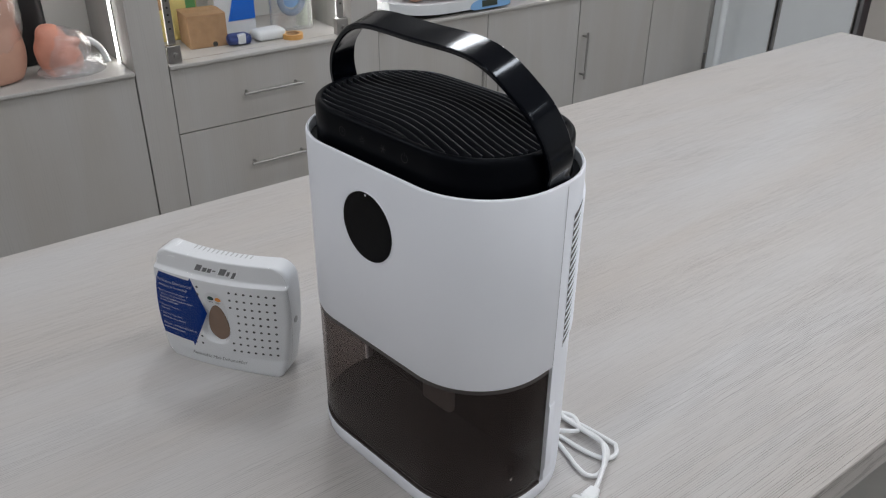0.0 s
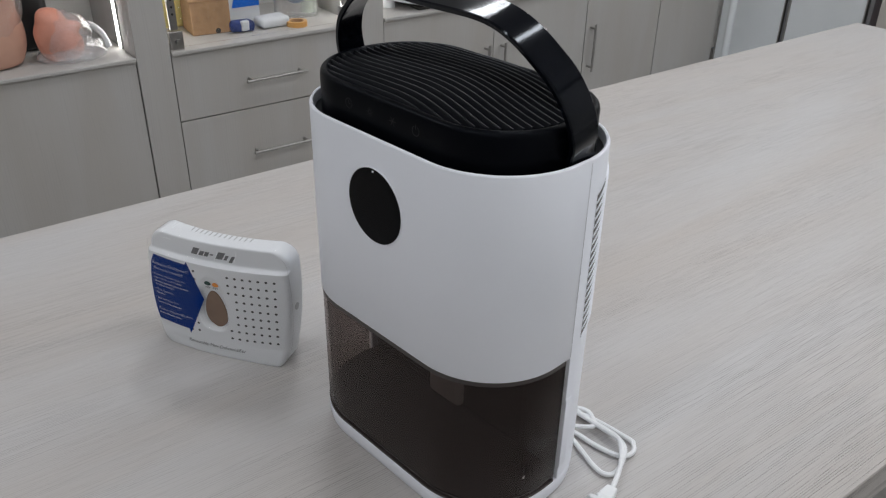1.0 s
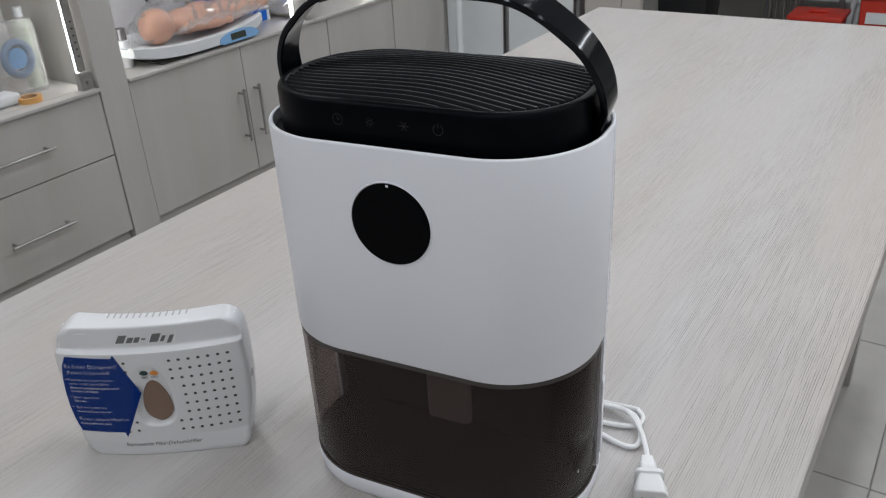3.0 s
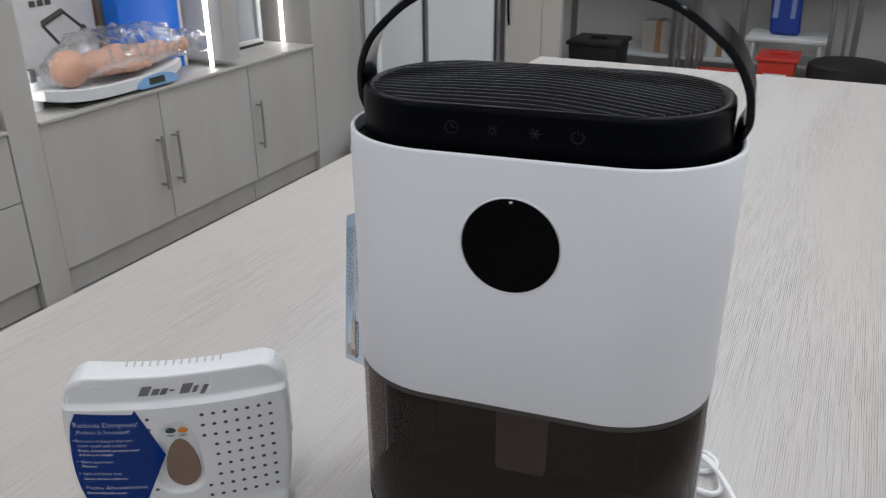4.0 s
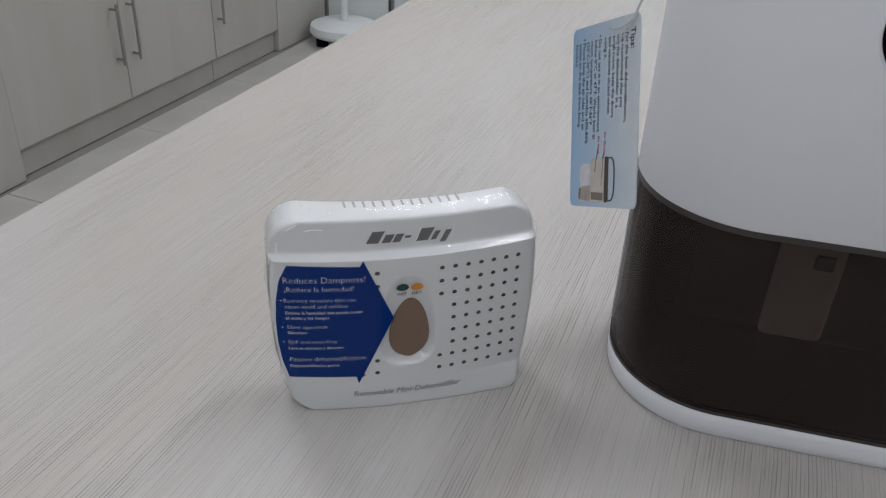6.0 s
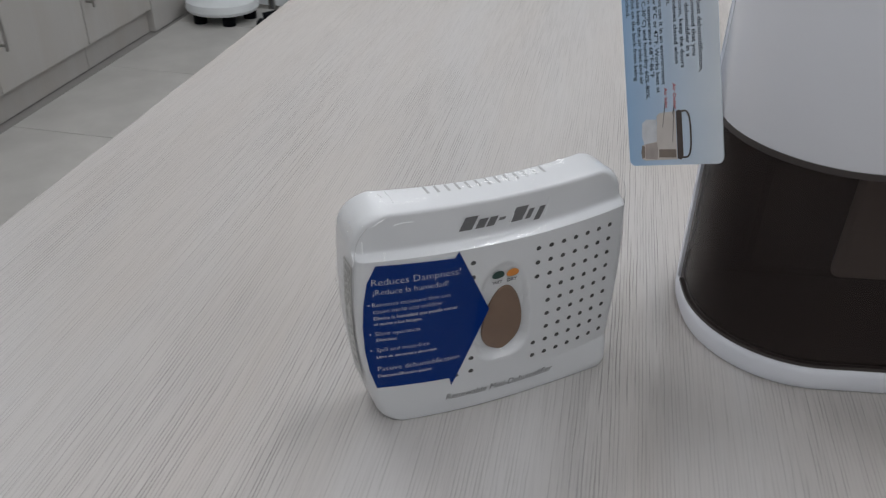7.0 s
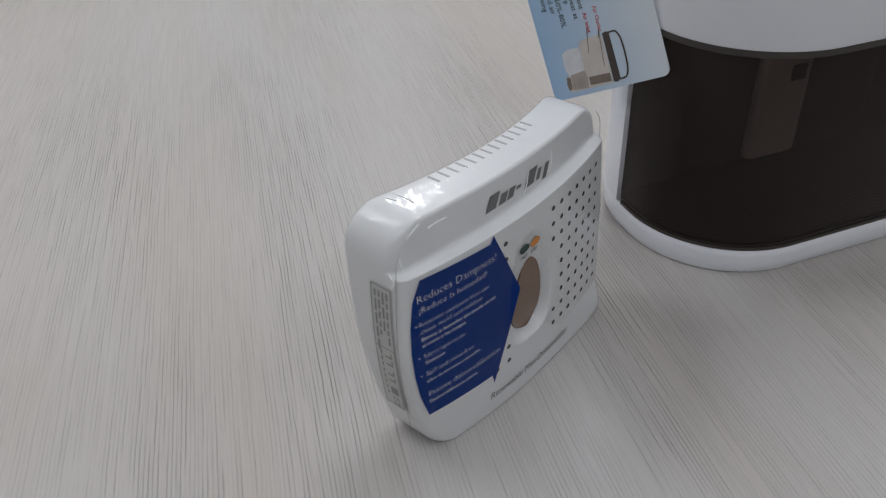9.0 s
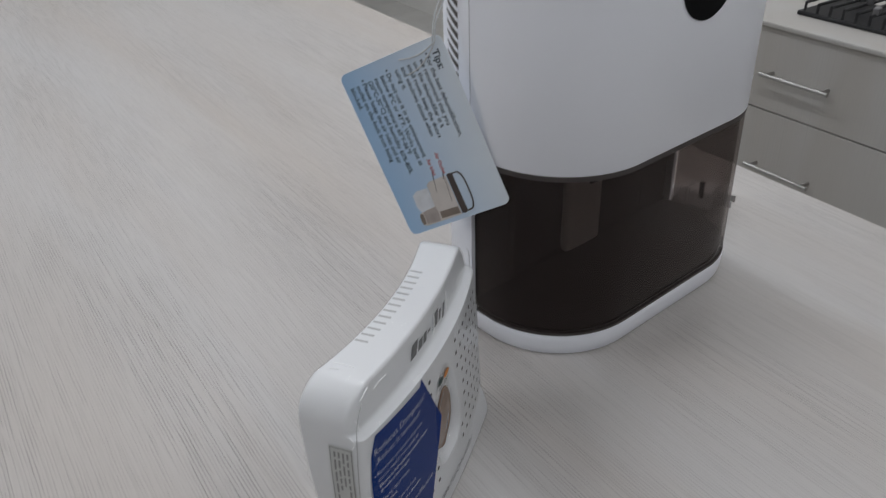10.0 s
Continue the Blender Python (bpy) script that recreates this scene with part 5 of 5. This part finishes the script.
part("pouch", crumple(box(-0.045, 0.035, -0.025, 0.025, 0, 0.035, 0.012, 3), 0.006, 40, 0.001), mat("navy foil", (0.02, 0.04, 0.16), 0.35, var=0.3, scale=40), t, "", True)
part("label", crumple(box(-0.015, 0.012, -0.032, -0.012, 0.008, 0.042, 0.004), 0.003, 40, 0.004), M_BOXW, t)
t = thing("white_cloth", pose(1.3121, 2.79, LZ_), "folded white cloth in a clear bag", "cloth")
part("cloth", crumple(box(-0.055, 0.055, -0.04, 0.04, 0, 0.035, 0.015, 4), 0.010, 26, 0.001), M_BOXW, t, "", True)
t = thing("mask_kit", pose(1.4396, 2.84, LZ_), "clear bag with a grey-blue ring mask inside", "mask kit")
ringm = loft([[Vector((math.cos(q) * (0.045 + 0.012 * math.cos(p)), 0.012 * math.sin(p), 0.115 + math.sin(q) * (0.052 + 0.012 * math.cos(p)))) for p in (2 * math.pi * i / 10 for i in range(10))] for q in (2 * math.pi * k / 36 for k in range(36))], True, False, True)
part("ring", ringm, mat("grey-blue rubber", (0.20, 0.27, 0.38), 0.4, var=0.05), t, "", True)
part("disc", cyl(0.034, -0.002, 0.004, 30), M_LBLUE, t, "", True, pose(0, 0.006, 0.115, 90, 0, 0))
wr = part("bag", crumple(box(-0.085, 0.075, -0.03, 0.03, 0.0, 0.24, 0.02, 4), 0.008, 24, 0.001), M_BAGFILM, t, "clear bag", True)
wr.visible_shadow = False
t = thing("tape_roll", pose(1.388, 2.745, LZ_), "orange adhesive tape roll lying flat", "tape roll")
part("roll", loft([[Vector((r * math.cos(q), r * math.sin(q), z)) for r, z in ((0.036, 0), (0.036, 0.017), (0.024, 0.017), (0.024, 0))] for q in (2 * math.pi * k / 36 for k in range(36))], True, False, True), mat("orange tape", (0.62, 0.33, 0.10), 0.35, var=0.06), t, "", True)
part("core", loft([[Vector((r * math.cos(q), r * math.sin(q), z)) for r, z in ((0.0238, 0), (0.0238, 0.018), (0.0215, 0.018), (0.0215, 0))] for q in (2 * math.pi * k / 36 for k in range(36))], True, False, True), M_CARD, t, "", True)
t = thing("bottle", pose(1.5160, 2.90, LZ_), "tall pale green plastic bottle", "bottle")
part("body", cyl(0.03, 0, 0.22, 24), mat("pale green plastic", (0.52, 0.60, 0.48), 0.4, var=0.04), t, "", True)
part("cap", cyl(0.014, 0.2202, 0.26, 20), M_BOXW, t, "", True)

# niche with the baby scale
t = thing("baby_scale", pose(2.090, 2.80, LZ_), "white curved baby scale with light blue control panel", "scale")
rows = []
for i in range(33):
    u = -1 + i / 16
    x = 0.315 * u
    hw = 0.13 * (1 - 0.30 * abs(u) ** 4)
    lift = 0.050 + 0.026 * abs(u) ** 2.2
    low = 0.0085 + 0.034 * abs(u) ** 3
    rows.append([Vector((x, -hw, lift)), Vector((x, -hw * 0.86, lift + 0.004)), Vector((x, -hw * 0.6, lift - 0.006)), Vector((x, hw * 0.7, lift - 0.004)), Vector((x, hw, lift + 0.02)),
                 Vector((x, hw, lift + 0.012)), Vector((x, hw * 0.6, low)), Vector((x, -hw * 0.8, low)), Vector((x, -hw - 0.002, low + 0.006))])
part("tray", loft(rows), M_BOXW, t, "white moulded tray", True)
part("foot_plate", box(-0.22, 0.25, -0.108, 0.09, 0.0, 0.0082, 0.003), M_GAP, t, "dark base plate")
panel = [(0.102 * math.cos(math.pi * k / 24), 0.036 * math.sin(math.pi * k / 24) ** 0.8) for k in range(25)] + [(-0.085, -0.007), (0.085, -0.007)]
face = pose(0.141, -0.1330, 0.017, 84, 0, 0)
part("control_panel", sheet(panel, 0, 0.004), M_LBLUE, t, "light blue control panel", False, face)
part("display", box(-0.045, 0.032, 0.002, 0.026, 0.0042, 0.0055), mat("grey lcd", (0.05, 0.06, 0.05), 0.25, var=0), t, "dark grey display", False, face)
t = thing("baby_doll", pose(2.150, 2.785, LZ_ + 0.044), "peach vinyl training doll lying on the scale", "doll")
doll = blob([((-0.212, -0.015, 0.072), (0.068, 0.060, 0.064)), ((-0.150, -0.005, 0.060), (0.036, 0.034, 0.034)), ((-0.075, 0.0, 0.062), (0.085, 0.062, 0.050)), ((0.01, 0.0, 0.064), (0.085, 0.064, 0.056)), ((0.085, 0.0, 0.058), (0.065, 0.064, 0.050)),
             ((0.150, -0.036, 0.062), (0.085, 0.034, 0.036)), ((0.245, -0.044, 0.068), (0.072, 0.026, 0.028)), ((0.308, -0.046, 0.076), (0.020, 0.022, 0.030)),
             ((0.150, 0.040, 0.060), (0.085, 0.034, 0.036)), ((0.245, 0.048, 0.066), (0.072, 0.026, 0.028)),
             ((-0.075, -0.066, 0.054), (0.068, 0.024, 0.024)), ((0.010, -0.076, 0.046), (0.062, 0.021, 0.021)), ((0.075, -0.080, 0.042), (0.024, 0.018, 0.014))], 24)
melted(part("doll", doll, M_PEACH, t, "", True), 0.0055, 7)
t = thing("clear_bag", pose(2.235, 2.785, LZ_ + 0.055), "crumpled clear plastic bag round the doll", "bag")


def wrap_sheet(x0, x1, hw, top, seed, nx=64, na=40):
    """A crumpled tube of film lying over something, pinched at its ends."""
    rings = []
    for i in range(nx + 1):
        u = i / nx
        x = x0 + (x1 - x0) * u
        env = min(1.0, 0.22 + 3.2 * u, 0.22 + 3.2 * (1 - u))
        r = []
        for k in range(na):
            q = 2 * math.pi * k / na
            p = Vector((x, hw * env * math.cos(q), 0.012 + top * (0.35 + 0.65 * env) * (0.5 + 0.5 * math.sin(q))))
            c = p * 20 + Vector((seed, 0, 0))
            f = abs(noise.noise(c)) * 1.0 + 0.5 * abs(noise.noise(c * 2.3))
            r.append(p + Vector((0.010 * noise.noise(c * 1.7), 0.030 * f * math.cos(q), 0.030 * f * max(0.0, math.sin(q)))))
        rings.append(r)
    return loft(rings)


M_DOLLBAG = film("thin clear bag film", 2.2, 0.02, 1.40, 0.06, 0.8)
wr = part("film", wrap_sheet(-0.38, 0.26, 0.100, 0.145, 1.0), M_DOLLBAG, t, "", True)
wr.visible_shadow = False
wr = part("gathered_end", wrap_sheet(0.22, 0.37, 0.080, 0.085, 7.0, 30), M_BAGFILM, t, "", True)
wr.visible_shadow = False
t = thing("white_bottle", pose(1.805, 2.800, LZ_), "white plastic bottle with grey cap", "bottle")
part("body", cyl(0.024, 0.0, 0.095, 24), M_BOXW, t, "", True)
part("cap", cyl(0.018, 0.0952, 0.135, 20), M_GREY, t, "", True)
t = thing("picture_carton", pose(2.015, 3.00, LZ_), "pale grey carton printed with a dark bar diagram", "carton")
part("box", box(-0.225, 0.225, -0.05, 0.05, 0, 0.46, 0.003), mat("pale grey carton", (0.50, 0.50, 0.52), 0.5, var=0.04), t)
for a, c, r in (((-0.010, 0.243), (0.085, 0.278), 0.011), ((0.085, 0.278), (0.164, 0.209), 0.006), ((-0.010, 0.243), (0.053, 0.163), 0.006), ((0.158, 0.213), (0.170, 0.204), 0.013), ((0.046, 0.166), (0.060, 0.158), 0.011)):
    part("printed_bar", tube([(a[0], -0.0495, a[1]), (c[0], -0.0495, c[1])], r, 8), M_GAP, t)
for x in (-0.045, -0.012, 0.020):
    part("print", box(x, x + 0.024, -0.0525, -0.0495, 0.305, 0.325), M_GAP, t)
t = thing("brown_carton", pose(2.330, 3.055, LZ_), "dull brown carton standing behind the scale", "carton")
part("box", box(-0.08, 0.08, -0.045, 0.045, 0, 0.44, 0.003), M_CARD, t)
part("tape", box(-0.02, 0.02, -0.0465, 0.0465, 0.001, 0.4415, 0.001), M_BEIGE, t)
t = thing("blue_carton", pose(2.440, 2.900, LZ_), "blue carton with white border standing on end", "carton")
part("box", box(-0.165, 0.165, -0.036, 0.04, 0, 0.46, 0.003), M_PRINTB, t)
part("border", box(0.148, 0.164, -0.0375, -0.035, 0.0, 0.46), M_BOXW, t)
part("print", loft([[Vector((0.060 * math.cos(q), 0.048 * math.sin(q), z)) for q in (2 * math.pi * k / 32 for k in range(32))] for z in (0, 0.0015)]), M_BOXW, t, "", False, pose(-0.02, -0.0362, 0.34, 90, 0, 0))

# narrow niche with a framed panel
t = thing("framed_display", pose(2.9992, 2.90, LZ_), "grey display board in a white aluminium frame", "display board")
part("board", box(-0.14, 0.12, 0.0, 0.008, 0.03, 0.75, 0.001), mat("blue-grey board", (0.36, 0.38, 0.41), 0.4, var=0.04), t)
part("frame", box(-0.17, 0.15, -0.012, 0.012, 0.010, 0.03, 0.003), M_BOXW, t)
for x in (-0.17, 0.121):
    part("frame", box(x, x + 0.029, -0.012, 0.012, 0.0302, 0.76, 0.003), M_BOXW, t)
part("foot", box(-0.16, 0.14, -0.02, 0.03, 0.0, 0.0098, 0.002), M_GAP, t, "black foot strip")

# ---- on the opposite ledge ----
t = thing("wire_tray", pose(1.14, -1.14, LZ_, 0, 0, 0), "black wire tray full of small dark parts", "tray")
part("tray", box(-0.20, 0.20, -0.10, 0.10, 0.0, 0.012, 0.004), M_RUB, t)
rnd = random.Random(9)
for k in range(11):
    x = -0.18 + 0.036 * k
    part("bar", tube([(x, -0.095, 0.013), (x, -0.095, 0.035), (x, 0.095, 0.035), (x, 0.095, 0.013)], 0.004, 6), M_RUB, t, "", True)
for k in range(9):
    part("clip", box(-0.012, 0.012, -0.008, 0.008, 0.0, 0.018, 0.003), M_GREY, t, "", False, pose(rnd.uniform(-0.17, 0.17), rnd.uniform(-0.08, 0.08), 0.0355, 0, 0, rnd.uniform(0, 180)))
t = thing("leaflet", pose(0.93, -1.02, LZ_, 0, 0, 12), "pale blue printed leaflet", "leaflet")
part("paper", box(-0.05, 0.05, -0.035, 0.035, 0.0, 0.0015), M_LBLUE, t)

# ---- floor tiles ----
tile = mesh_of("tile", box(-0.2985, 0.2985, -0.2985, 0.2985, -0.008, 0.0, 0.0015, 1), M_FLOOR)
for i in range(18):
    for j in range(8):
        x, y = X0 + 0.3 + 0.6 * i, Y0 + 0.25 + 0.6 * j
        if x > X1 - 0.2 or y > 2.7:
            continue
        o = new("tile", tile)
        o.parent = floor
        o.location = (x, y, FLOOR)
